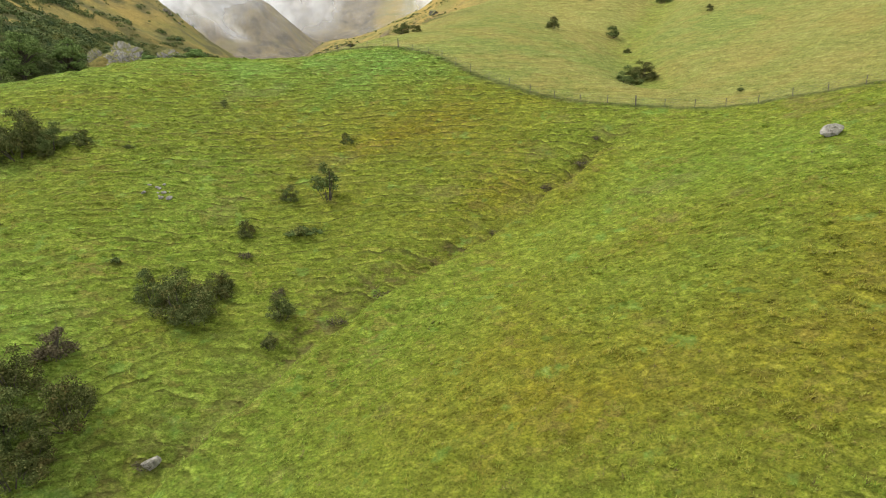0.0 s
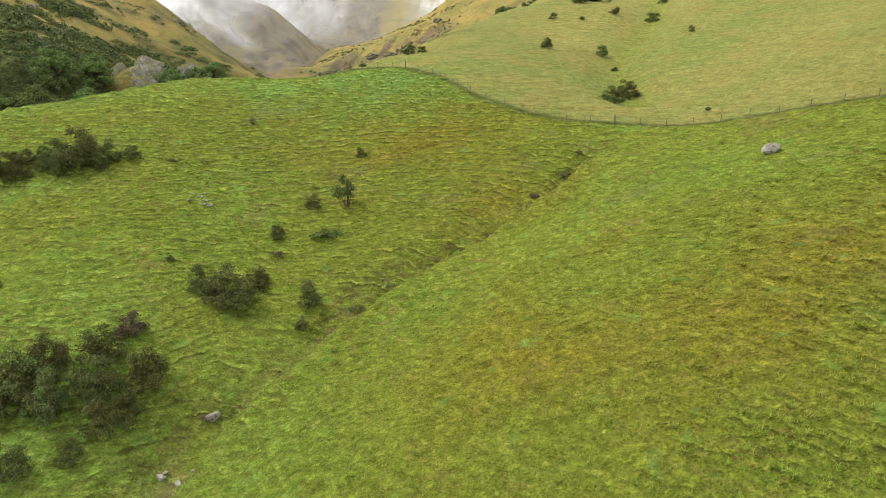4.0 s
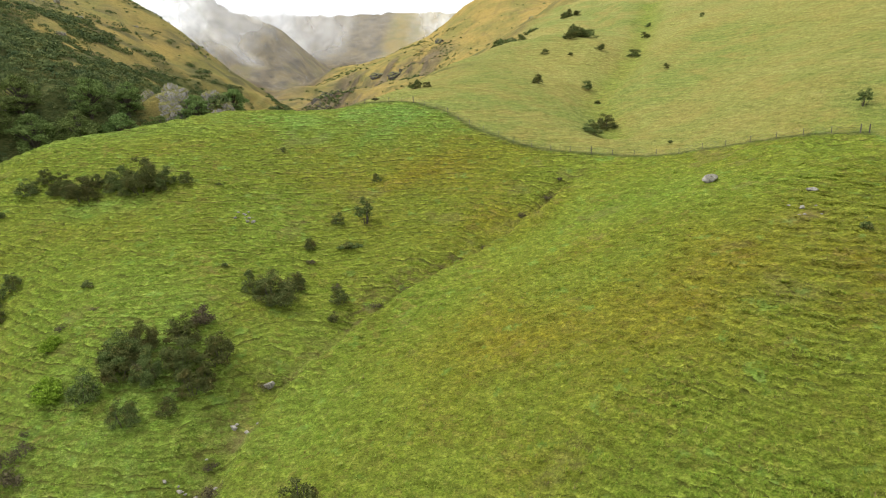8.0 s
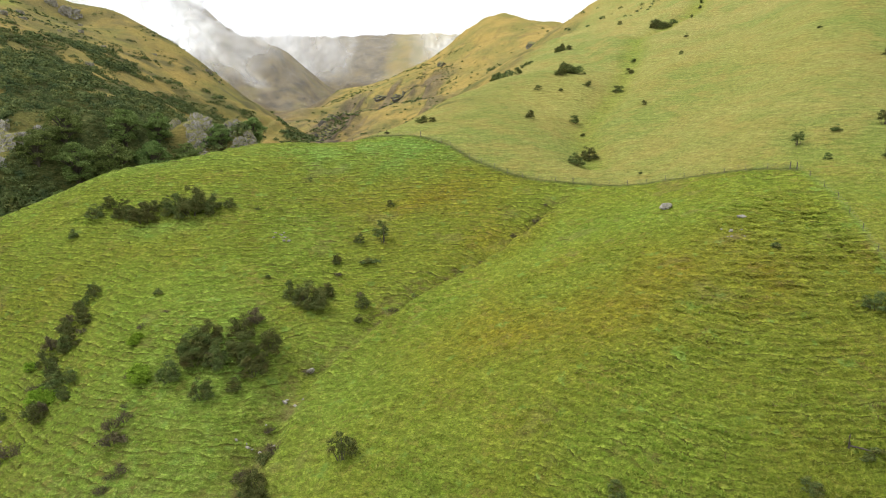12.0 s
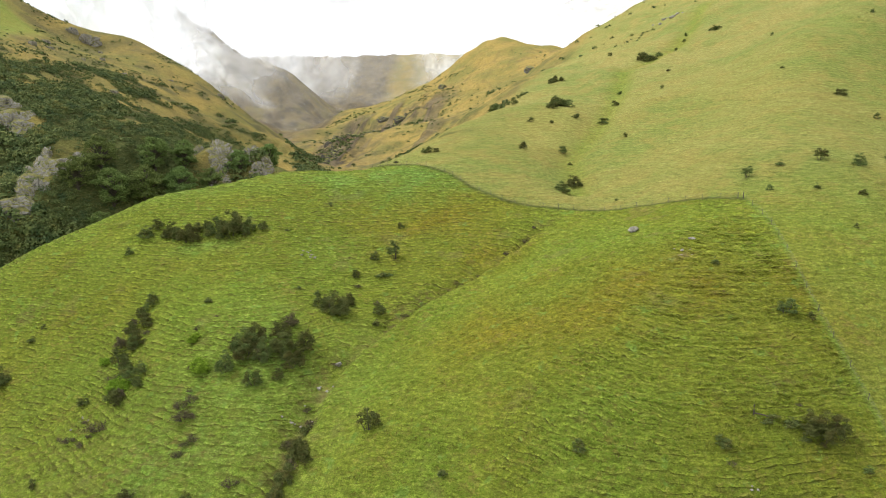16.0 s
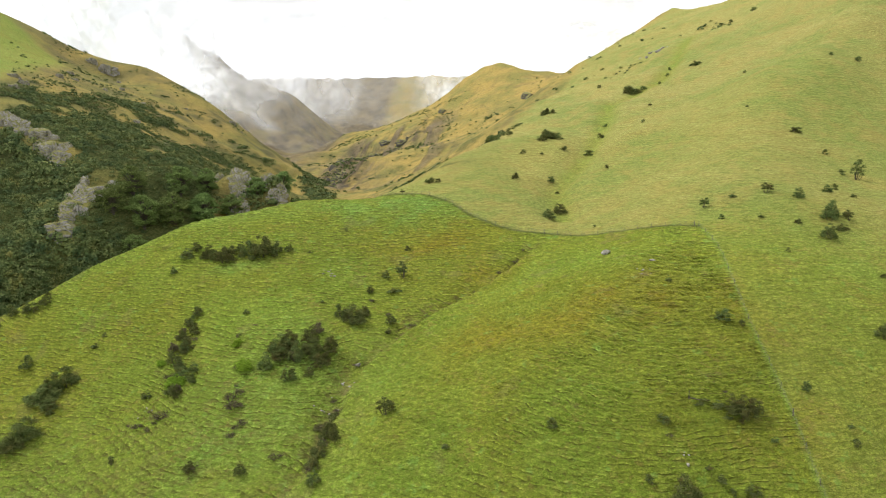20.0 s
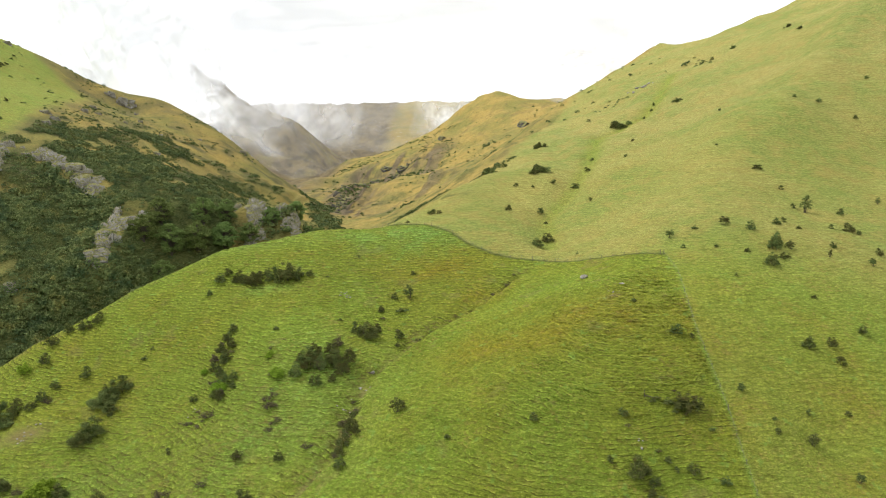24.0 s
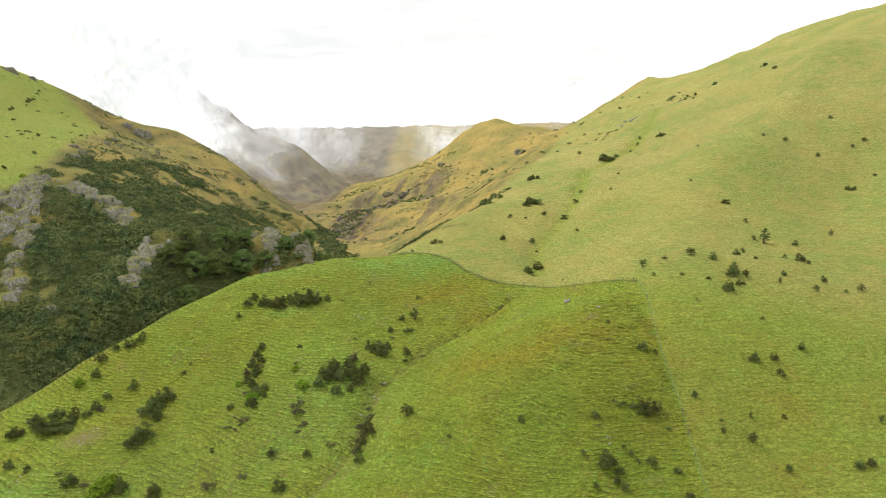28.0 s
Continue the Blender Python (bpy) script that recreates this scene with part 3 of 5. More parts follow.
def ground_cover(x, y, z, m, slope):
    c = {"paddock": np.maximum(m["paddock"], (1 - m["gorge"]) * (0.22 + 0.62 * ramp(152 - y - 0.25 * (x - 60), 0, 40)) * ramp(330 - y, 0, 120))}
    c["dry"] = ground_dry(x, y, m)
    green = 1.1 * spot(x, y, -12, 175, 26, 12) + 0.7 * spot(x, y, -52, 143.5, 9, 3) + 0.6 * spot(x, y, -72, 172, 30, 8) + 0.5 * spot(x, y, -90, 84, 40, 7) + 0.8 * spot(x, y, -120, 84, 20, 9) + 0.45 * spot(x, y, -36, 92, 16, 14) + 0.5 * spot(x, y, -27, 111, 13, 13)
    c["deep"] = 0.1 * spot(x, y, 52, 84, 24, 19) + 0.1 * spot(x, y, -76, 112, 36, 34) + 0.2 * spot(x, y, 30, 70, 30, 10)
    c["lush"] = np.clip(green * (0.8 + 0.4 * m["n3"]), 0, 1)
    c["paddock"] = np.maximum(c["paddock"], 0.6 * np.exp(-((dist_to_line(x, y, RAVINE) / 5) ** 2)))
    meadow = ramp(side_of_line(x, y, MEADOW_EDGE), -4, 6) * ramp(-x, 180, 200)
    tussock = m["gorge"] * ramp(z + 14 * m["n1"], 50, 85) * (1 - meadow)
    c["gold"] = np.maximum(np.maximum(m["gold"] * (1 - meadow * m["gorge"]), tussock), 0.45 * (1 - m["paddock"]) * spot(x, y, 12, 226, 26, 34) * (1 + 0.5 * m["n2"]))
    c["lush"] = np.maximum(c["lush"], meadow * 0.3 * m["gorge"])
    c["paddock"] = np.maximum(c["paddock"], 0.6 * meadow * m["gorge"])
    c["scrub"] = np.clip(m["gorge"] * (1 - meadow) * scrub_zone(x, y, m) * ramp(124 + 25 * m["n2"] - z, 0, 22) * 0.95 + 0.6 * (c["gold"] > 0.5) * ramp(m["n2"], 0.15, 0.7) * ramp(175 - z, 0, 60), 0, 1)
    c["scrub"] = np.maximum(c["scrub"], m["gorge"] * (1 - meadow) * np.clip(0.56 - 0.12 * ramp(z, 62, 100) + 0.5 * m["n2"] + 0.2 * m["n1"], 0.1, 0.9) * (0.65 + 0.35 * ramp(400 - y, 0, 90)))
    c["heath"] = 0.25 * ramp(y, 1450, 1600) + 0.4 * m["gorge"] * (1 - meadow) * ramp(z, 75, 105) * np.clip(0.35 + 0.8 * m["n2"], 0, 1) + 0.9 * np.exp(-((dist_to_line(x, y, BAND) / 40) ** 2)) * ramp(y, 400, 520) * np.clip(0.75 + 0.8 * m["n2"], 0.1, 1) + ramp(y + 0.9 * x + 60 * m["n2"], 430, 540) * ramp(-x, 130, 190) * ramp(y, 600, 700) * np.clip(1.0 + 0.4 * m["n1"] + 0.3 * m["n2"], 0.5, 1) + 0.85 * streaks(x, y) 
    d_fence, d_down = dist_to_line(x, y, FENCE), dist_to_line(x, y, FENCE_DOWN)
    c["scrub"] = np.maximum(c["scrub"], 0.85 * np.exp(-((d_fence / 0.6) ** 2)))
    sg = m["s_gully"]
    c["rank"] = 0.8 * np.exp(-(((sg + 2.4) / 3.0) ** 2)) * ramp(y, 120, 128) * ramp(152 - y, 0, 6) * np.clip(0.5 + 1.2 * m["n2"], 0, 1) + np.exp(-(((sg + 1.4) / 2.0) ** 2)) * (0.3 + 0.5 * ramp(y, 118, 132)) * np.clip(0.7 + 0.9 * m["n2"], 0, 1) * ramp(152 - y, 0, 6) + 0.32 * m["paddock"] * (spot(x, y, -58, 88, 44, 22) + 0.6 * spot(x, y, -20, 150, 40, 14) + 0.4 * spot(x, y, 40, 104, 14, 12))
    c["bare"] = 0.62 * np.exp(-(((sg - 0.3) / 1.0) ** 2)) * np.clip(0.6 + m["n3"], 0, 1) * (0.4 + 0.6 * ramp(112 - y, 0, 12)) + 0.22 * ramp(m["n2"] * m["n3"], 0.35, 0.6) * m["paddock"]
    edge = np.exp(-((dist_to_line(x, y, SPUR_EDGE) / 1.3) ** 2)) * np.clip(0.6 + m["n3"], 0, 1)
    c["bare"] = c["bare"] + 0.75 * edge + 0.8 * spot(x, y, -102, 104, 5, 3) + 0.6 * spot(x, y, 41.5, 111, 2, 1)
    c["stone"] = np.clip(m["gorge"] * ramp(slope + 0.3 * m["n3"], 2.4, 3.0), 0, 1)
    c["lush"] = np.maximum(c["lush"], 0.6 * np.exp(-((d_down / 0.5) ** 2)))
    c["paddock"] = np.maximum(c["paddock"], np.exp(-((d_down / 0.6) ** 2)))
    return c


GROUND = build_ground()


# ---- helpers for things ----
def mesh_from(name, verts, faces, mats, smooth=False, attrs=None):
    me = bpy.data.meshes.new(name)
    me.from_pydata([tuple(map(float, v)) for v in verts], [], [tuple(map(int, f)) for f in faces])
    for mat in mats:
        me.materials.append(mat)
    if smooth:
        me.polygons.foreach_set("use_smooth", np.ones(len(faces), dtype=bool))
    for key, values in (attrs or {}).items():
        me.attributes.new(key, "FLOAT", "POINT").data.foreach_set("value", np.asarray(values, np.float32))
    me.update()
    return me


def mesh_fast(name, verts, corner, mat, attrs=None, smooth=False):
    """A large mesh from arrays: verts (n, 3), faces (m, k)."""
    me = bpy.data.meshes.new(name)
    k = corner.shape[1]
    me.vertices.add(len(verts))
    me.vertices.foreach_set("co", verts.astype(np.float32).ravel())
    me.loops.add(corner.size)
    me.loops.foreach_set("vertex_index", corner.astype(np.int32).ravel())
    me.polygons.add(len(corner))
    me.polygons.foreach_set("loop_start", np.arange(0, corner.size, k, dtype=np.int32))
    if smooth:
        me.polygons.foreach_set("use_smooth", np.ones(len(corner), dtype=bool))
    me.update()
    for key, values in (attrs or {}).items():
        me.attributes.new(key, "FLOAT", "POINT").data.foreach_set("value", np.asarray(values, np.float32))
    me.materials.append(mat)
    return me


def part(name, me, parent, label=""):
    ob = new(name, me)
    ob.parent = parent
    if label:
        tagged(ob, label)
    return ob


def tube(points, radii, sides=5):
    """Verts and faces of a tapered limb along points."""
    verts, faces = [], []
    for i, p in enumerate(points):
        p = Vector(p)
        a = Vector(points[min(i + 1, len(points) - 1)]) - Vector(points[max(i - 1, 0)])
        q = a.to_track_quat("Z", "Y")
        for s in range(sides):
            an = 2 * math.pi * s / sides
            verts.append(p + q @ Vector((math.cos(an) * radii[i], math.sin(an) * radii[i], 0)))
    for i in range(len(points) - 1):
        for s in range(sides):
            faces.append((i * sides + s, i * sides + (s + 1) % sides, (i + 1) * sides + (s + 1) % sides, (i + 1) * sides + s))
    faces.append(tuple(range(sides))[::-1])
    faces.append(tuple((len(points) - 1) * sides + s for s in range(sides)))
    return verts, faces


def gather(pieces):
    verts, faces = [], []
    for v, f in pieces:
        n = len(verts)
        verts += v
        faces += [tuple(i + n for i in face) for face in f]
    return verts, faces


# ---- plant and stone materials ----
def leaf_material(name, dark, mid, light, spread=1.0, mixed=False):
    mat, nt, bsdf = nodes_of(name, 0.85, 0.05)
    geo = nt.nodes.new("ShaderNodeNewGeometry")
    col = ramp_node(nt, geo.outputs["Random Per Island"], (0.0, dark), (0.55, mid), (1.0, light))
    info = nt.nodes.new("ShaderNodeObjectInfo")
    hue = nt.nodes.new("ShaderNodeHueSaturation")
    m = math_node(nt, "ADD", math_node(nt, "MULTIPLY", info.outputs["Random"], 0.05 * spread), 0.475)
    nt.links.new(m, hue.inputs["Hue"])
    nt.links.new(math_node(nt, "ADD", math_node(nt, "MULTIPLY", info.outputs["Random"], 0.5 * spread), 0.78), hue.inputs["Value"])
    clumps = noise_node(nt, 0.35 if mixed else 1.1, 3)
    col = mix_node(nt, clumps, col, mix_node(nt, 1.0, col, (0.55, 0.55, 0.5), "MULTIPLY"))
    if name == "thorn_leaf":
        col = mix_node(nt, ramp_node(nt, noise_node(nt, 0.8, 4, 0.6), (0.5, (0, 0, 0)), (0.64, (0.75, 0.75, 0.75))), col, mix_node(nt, 1.0, col, (1.15, 0.8, 0.75), "MULTIPLY"))
    if mixed:
        kinds = noise_node(nt, 0.16, 4, 0.65)
        col = mix_node(nt, ramp_node(nt, kinds, (0.36, (1, 1, 1)), (0.5, (0, 0, 0))), col, mix_node(nt, 1.0, col, (0.5, 0.62, 0.75), "MULTIPLY"))
        col = mix_node(nt, ramp_node(nt, kinds, (0.55, (0, 0, 0)), (0.68, (1, 1, 1))), col, mix_node(nt, 1.0, col, (1.5, 1.15, 0.95), "MULTIPLY"))
    nt.links.new(col, hue.inputs["Color"])
    nt.links.new(hue.outputs[0], bsdf.inputs["Base Color"])
    return mat


LEAF_DARK = leaf_material("thorn_leaf", (0.048, 0.066, 0.019), (0.1, 0.126, 0.036), (0.2, 0.225, 0.075))
LEAF_GREEN = leaf_material("green_leaf", (0.10, 0.20, 0.016), (0.20, 0.36, 0.03), (0.32, 0.50, 0.06), 0.4)
LEAF_BROWN = leaf_material("brown_twig", (0.065, 0.056, 0.028), (0.14, 0.122, 0.062), (0.24, 0.215, 0.12), 0.4)
LEAF_SCRUB = leaf_material("scrub_leaf", (0.066, 0.112, 0.036), (0.13, 0.19, 0.064), (0.21, 0.275, 0.1), 0.0, True)
LEAF_TREE = leaf_material("beech_leaf", (0.074, 0.124, 0.034), (0.142, 0.208, 0.058), (0.26, 0.335, 0.106), 0.7)


def bark_material():
    mat, nt, bsdf = nodes_of("bark", 0.9, 0.2)
    f = noise_node(nt, 9, 4, 0.6, (1, 1, 0.3))
    nt.links.new(ramp_node(nt, f, (0.3, (0.035, 0.028, 0.018)), (0.7, (0.105, 0.09, 0.065))), bsdf.inputs["Base Color"])
    bump_node(nt, bsdf, f, 0.6, 0.03)
    return mat


BARK = bark_material()


def rock_material(name, ledges, tone=1.0):
    mat, nt, bsdf = nodes_of(name, 0.9, 0.25)
    big, fine = noise_node(nt, 0.35, 5, 0.6, (1, 1, 0.6)), noise_node(nt, 2.6, 6, 0.65, (1, 1, 0.5), 0.6)
    grey = ramp_node(nt, fine, (0.28, (0.07, 0.064, 0.056)), (0.46, (0.23, 0.215, 0.185)), (0.7, (0.46, 0.435, 0.385)))
    lichen = ramp_node(nt, big, (0.35, (0.33, 0.31, 0.275)), (0.55, (0.20, 0.18, 0.14)), (0.7, (0.12, 0.115, 0.06)))
    col = mix_node(nt, 1.0, mix_node(nt, 0.45, grey, lichen), (tone, tone, tone), "MULTIPLY")
    cracks = noise_node(nt, 0.8, 5, 0.7, (1, 1, 0.2), 0.4)
    col = mix_node(nt, ramp_node(nt, cracks, (0.34, (0.8, 0.8, 0.8)), (0.44, (0, 0, 0))), col, (0.04, 0.036, 0.03))
    # tussock and moss root on the ledges
    xyz = nt.nodes.new("ShaderNodeSeparateXYZ")
    nt.links.new(nt.nodes.new("ShaderNodeNewGeometry").outputs["Normal"], xyz.inputs[0])
    ledge = math_node(nt, "ADD", xyz.outputs["Z"], math_node(nt, "MULTIPLY", big, 0.7))
    col = mix_node(nt, ramp_node(nt, ledge, (0.68, (0, 0, 0)), (0.86, (ledges, ledges, ledges))), col, ramp_node(nt, fine, (0.3, (0.07, 0.075, 0.02)), (0.7, (0.22, 0.20, 0.06))))
    nt.links.new(col, bsdf.inputs["Base Color"])
    bump_node(nt, bsdf, fine, 0.8, 0.25)
    return mat


SCHIST, CLIFF_ROCK, DARK_ROCK = rock_material("schist", 0.1), rock_material("cliff_rock", 0.95, 0.88), rock_material("dark_slate", 0.9, 0.5)


def post_material():
    mat, nt, bsdf = nodes_of("weathered_post", 0.85, 0.2)
    f = noise_node(nt, 14, 4, 0.6, (1, 1, 0.15))
    nt.links.new(ramp_node(nt, f, (0.3, (0.05, 0.042, 0.035)), (0.7, (0.14, 0.125, 0.105))), bsdf.inputs["Base Color"])
    bump_node(nt, bsdf, f, 0.5, 0.01)
    return mat


def wire_material():
    mat, nt, bsdf = nodes_of("fence_wire", 0.5, 0.5)
    f = noise_node(nt, 6, 2)
    nt.links.new(ramp_node(nt, f, (0.3, (0.10, 0.092, 0.078)), (0.7, (0.20, 0.185, 0.16))), bsdf.inputs["Base Color"])
    bsdf.inputs["Metallic"].default_value = 0.35
    return mat


POST, WIRE = post_material(), wire_material()


def along(line, step):
    """Points every step metres along a plan polyline."""
    pts, carry = [], 0.0
    for (ax, ay), (bx, by) in zip(line[:-1], line[1:]):
        n = math.hypot(bx - ax, by - ay)
        t = carry
        while t < n:
            pts.append((ax + (bx - ax) * t / n, ay + (by - ay) * t / n))
            t += step
        carry = t - n
    return pts


# ---- shrubs ----
def leaf_shell(rng, lobes, n, size, flat=0.45, lean=0.8):
    """Small bent leaf sprays on the outside of lobes (x, y, z, rx, rz). Returns verts (3n, 3) and faces."""
    lobes = np.array(lobes, float)
    pick = rng.choice(len(lobes), n, p=lobes[:, 3] ** 2 / (lobes[:, 3] ** 2).sum())
    d = rng.normal(size=(n, 3))
    d /= np.linalg.norm(d, axis=1, keepdims=True)
    d[:, 2] = np.where(d[:, 2] < -0.35, -d[:, 2], d[:, 2])
    r = rng.uniform(0.1, 1.0, n) ** 0.42 * (1 + 0.15 * rng.normal(size=n))
    lb = lobes[pick]
    c = lb[:, :3] + d * np.stack([lb[:, 3], lb[:, 3], lb[:, 4]], 1) * r[:, None]
    up = d * lean + rng.normal(size=(n, 3)) * flat
    up /= np.linalg.norm(up, axis=1, keepdims=True)
    side = np.cross(up, rng.normal(size=(n, 3)))
    side /= np.linalg.norm(side, axis=1, keepdims=True)
    other = np.cross(up, side)
    s = size * rng.uniform(0.55, 1.4, n)[:, None]
    v = np.stack([c - side * s - other * s * 0.6, c + side * s - other * s * 0.6, c + other * s], 1).reshape(-1, 3)
    return v, np.arange(3 * n).reshape(-1, 3)


def make_shrub(name, seed, leaves, leaf_size, leaf_mat, tall=0.75, sparse=False, trunk=0.0, low=False):
    """A shrub one metre wide: woody frame and a ragged crown that reaches the ground."""
    rng = np.random.RandomState(seed)
    root = new(name)
    lobes = []
    count = 14 if leaves < 1300 else 26 if leaves < 3000 else 44
    small = 0.9 if leaves < 1300 else 0.7 if leaves < 3000 else 0.55
    lopsided = rng.uniform(-0.12, 0.12, 2)
    for i in range(count):
        a, rr = rng.uniform(0, 2 * math.pi), math.sqrt(rng.uniform(0, 1)) * 0.42
        roof = trunk + (tall - trunk) * (1.0 - 0.75 * (rr / 0.42) ** 2) * rng.uniform(0.65, 1.1)
        r = rng.uniform(0.15, 0.30) * small
        z = max(trunk * 0.8, r * 0.4) + (roof - max(trunk * 0.8, r * 0.4)) * rng.uniform(0.0, 1.0) ** 0.9
        lobes.append((rr * math.cos(a) + lopsided[0] * z, rr * math.sin(a) * 0.85 + lopsided[1] * z, z, r, r * 0.8))
    if low:
        lobes = [(x * 1.15, y * 0.7, min(z, tall), r * 0.8, rz * 0.6) for x, y, z, r, rz in lobes]
    pieces = []
    for x, y, z, r, rz in lobes[: 9 if not sparse else 18]:
        base = Vector((x * 0.3, y * 0.3, -0.06))
        mid = Vector((x * 0.7 + rng.normal() * 0.03, y * 0.7 + rng.normal() * 0.03, z * 0.55))
        pieces.append(tube([base, mid, Vector((x, y, z))], [0.014, 0.009, 0.004], 4))
        if sparse:
            for k in range(5):
                tip = Vector((x, y, z)) + Vector(rng.normal(size=3) * 0.12) + Vector((0, 0, 0.07))
                pieces.append(tube([mid, (mid + tip) / 2 + Vector(rng.normal(size=3) * 0.02), tip], [0.008, 0.005, 0.002], 3))
    if trunk:
        pieces.append(tube([(0, 0, -0.1), (0.02, 0.01, trunk * 0.6), (0.0, 0.03, tall * 0.7)], [0.04, 0.03, 0.012], 6))
    v, f = gather(pieces)
    part("woody_frame", mesh_from("woody_frame", v, f, [BARK]), root)
    v, q = leaf_shell(rng, lobes, leaves, leaf_size)
    part("crown", mesh_fast("crown", v, q, leaf_mat), root)
    return root


def build_shrubs():
    kinds = {
        "small": [make_shrub("shrub", 11 + i, 1250, 0.034, LEAF_DARK, 0.98) for i in range(3)],
        "medium": [make_shrub("shrub", 21 + i, 6200, 0.0145, LEAF_DARK, 0.86) for i in range(4)],
        "far": [make_shrub("shrub", 121 + i, 1700, 0.027, LEAF_DARK, 0.86) for i in range(3)],
        "big": [make_shrub("shrub", 31 + i, 13000, 0.0108, LEAF_DARK, 0.8) for i in range(3)],
        "t": [make_shrub("small_tree", 41 + i, 2400, 0.024, LEAF_DARK, 1.25, trunk=0.36) for i in range(3)],
        "d": [make_shrub("shrub", 51 + i, 750, 0.02, LEAF_BROWN, 0.45, sparse=True) for i in range(3)],
        "p": [make_shrub("shrub", 56, 2900, 0.018, LEAF_BROWN, 0.85, sparse=True)],
        "g": [make_shrub("shrub", 61 + i, 4200, 0.02, LEAF_GREEN, 0.7) for i in range(2)],
        "x": [make_shrub("shrub", 75 + i, 7000, 0.015, LEAF_DARK, 0.27) for i in range(2)],
        "l": [make_shrub("shrub", 71, 2200, 0.023, LEAF_DARK, 0.3, low=True)],
    }
    words = {
        "small": ("small dark thorny shrub on the grassy slope", "shrub"),
        "medium": ("dark grey-green thorny shrub on the grassy slope", "shrub"),
        "big": ("broad thicket of dark thorny shrub on grass", "shrub"),
        "t": ("small dark tree with a ragged crown on grass", "tree"),
        "d": ("bare grey-brown twiggy shrub, half dead, on grass", "shrub"),
        "p": ("purplish brown twiggy shrub among darker ones", "shrub"),
        "g": ("bright yellow-green leafy shrub on the slope", "shrub"),
        "x": ("low wide patch of dark thorny thicket on the hill", "shrub"),
        "l": ("low sprawling dark shrub lying on the grass", "shrub"),
    }
    rng = random.Random(5)
    spots = [(s, q) for s, line in SHRUBS.items() for q in line]
    zs = height([q[0] for _, q in spots], [q[1] for _, q in spots])
    for (slope, (x, y, w, kind)), z in zip(spots, zs):
        k = kind if kind != "m" else "small" if w < 2 else "medium" if w < 4.6 else "x" if y > 205 else "big"
        if k in ("x", "big") and w > 5.5 and y > 190:
            # a thicket is several shrubs grown together
            for i in range(7):
                a, r = rng.uniform(0, 6.28), math.sqrt(rng.uniform(0, 1))
                px, py, pw = x + math.cos(a) * r * w * 0.42, y + math.sin(a) * r * w * 0.3, w * rng.uniform(0.26, 0.46)
                m = Matrix.Translation((px, py, ground_z(px, py) - 0.05 * pw)) @ Matrix.Rotation(rng.uniform(0, 6.28), 4, "Z") @ Matrix.Diagonal((pw, pw, pw * rng.uniform(0.8, 1.1), 1))
                tagged(copy_thing(rng.choice(kinds["far"]), m), *words["medium"], "shrubs scattered over the slopes")
            continue
        proto = rng.choice(kinds["far" if k == "medium" and y > 165 else k])
        grow = 1.15 if k in ("small", "t") else 1.06
        s = w * grow * rng.uniform(0.95, 1.08)
        m = Matrix.Translation((x, y, z - 0.05 - 0.03 * s)) @ Matrix.Rotation(rng.uniform(0, 6.28), 4, "Z") @ Matrix.Diagonal((s * rng.uniform(0.85, 1.2), s * rng.uniform(0.75, 1.1), s * rng.uniform(0.85, 1.15), 1))
        label, cat = words[k]
        if slope == "meadow_row":
            m = Matrix.Translation((rng.uniform(-5, 5), rng.uniform(-3, 3), 0)) @ m
        tagged(copy_thing(proto, m), label, cat, "shrubs scattered over the slopes")
    for protos in kinds.values():
        for p in protos:
            for o in (*p.children_recursive, p):
                bpy.data.objects.remove(o)


# shrubs by slope: x, y, width in metres, kind
SHRUBS = {}
SHRUBS["spur"] = [(-72.6, 81.6, 4.2, "m"), (-71, 144, 2.4, "m"), (-69.7, 150.2, 4.4, "m"), (-68.2, 153.2, 3.1, "m"), (-64.1, 150.7, 3.6, "m"), (-61.8, 92.2, 1.1, "m"), (-61.7, 114.1, 2.2, "g"), (-61.5, 91.5, 1.2, "m"), (-61.5, 106.1, 2.2, "m"), (-60.2, 120.7, 2.7, "d"), (-59.2, 124, 2.6, "m"), (-58.6, 113.5, 3.9, "m"), (-58.4, 127.1, 3.1, "m"), (-58.4, 146.6, 5.9, "m"), (-58, 79.8, 4.9, "d"), (-56.9, 116.7, 3.8, "m"), (-55.4, 99.1, 3.8, "d"), (-55.2, 106.2, 4.1, "g"), (-54.9, 149.7, 2.8, "m"), (-52.6, 108.6, 2.5, "m"), (-51.9, 105.8, 2.4, "m"), (-51.7, 148.4, 4.1, "m"), (-50, 80.5, 3, "d"), (-48.4, 146.6, 8.4, "m"), (-45.6, 123, 1.4, "m"), (-44.9, 115.3, 1.5, "d"), (-44.4, 112.3, 2.5, "g"), (-44.3, 84.9, 2.5, "m"), (-43.9, 85.8, 2.4, "d"), (-41.9, 117.7, 1.1, "d")]
SHRUBS["spur_b"] = [(-41.6, 147.7, 2.4, "m"), (-40.9, 105.2, 4.6, "g"), (-40.3, 96.5, 3.2, "d"), (-39.4, 74.1, 3.2, "m"), (-37.6, 92.7, 2.3, "d"), (-36.1, 148, 1, "m"), (-34.9, 82.9, 2.8, "m"), (-33.6, 106.5, 4.4, "m"), (-30.5, 106, 4.9, "m"), (-29.5, 85.3, 2.5, "d"), (-29.2, 128.5, 1, "m"), (-27.9, 115.2, 3.6, "p"), (-28.2, 160.5, 1.2, "m"), (-27.6, 108.3, 4.6, "m"), (-27, 102.6, 2.3, "m")]
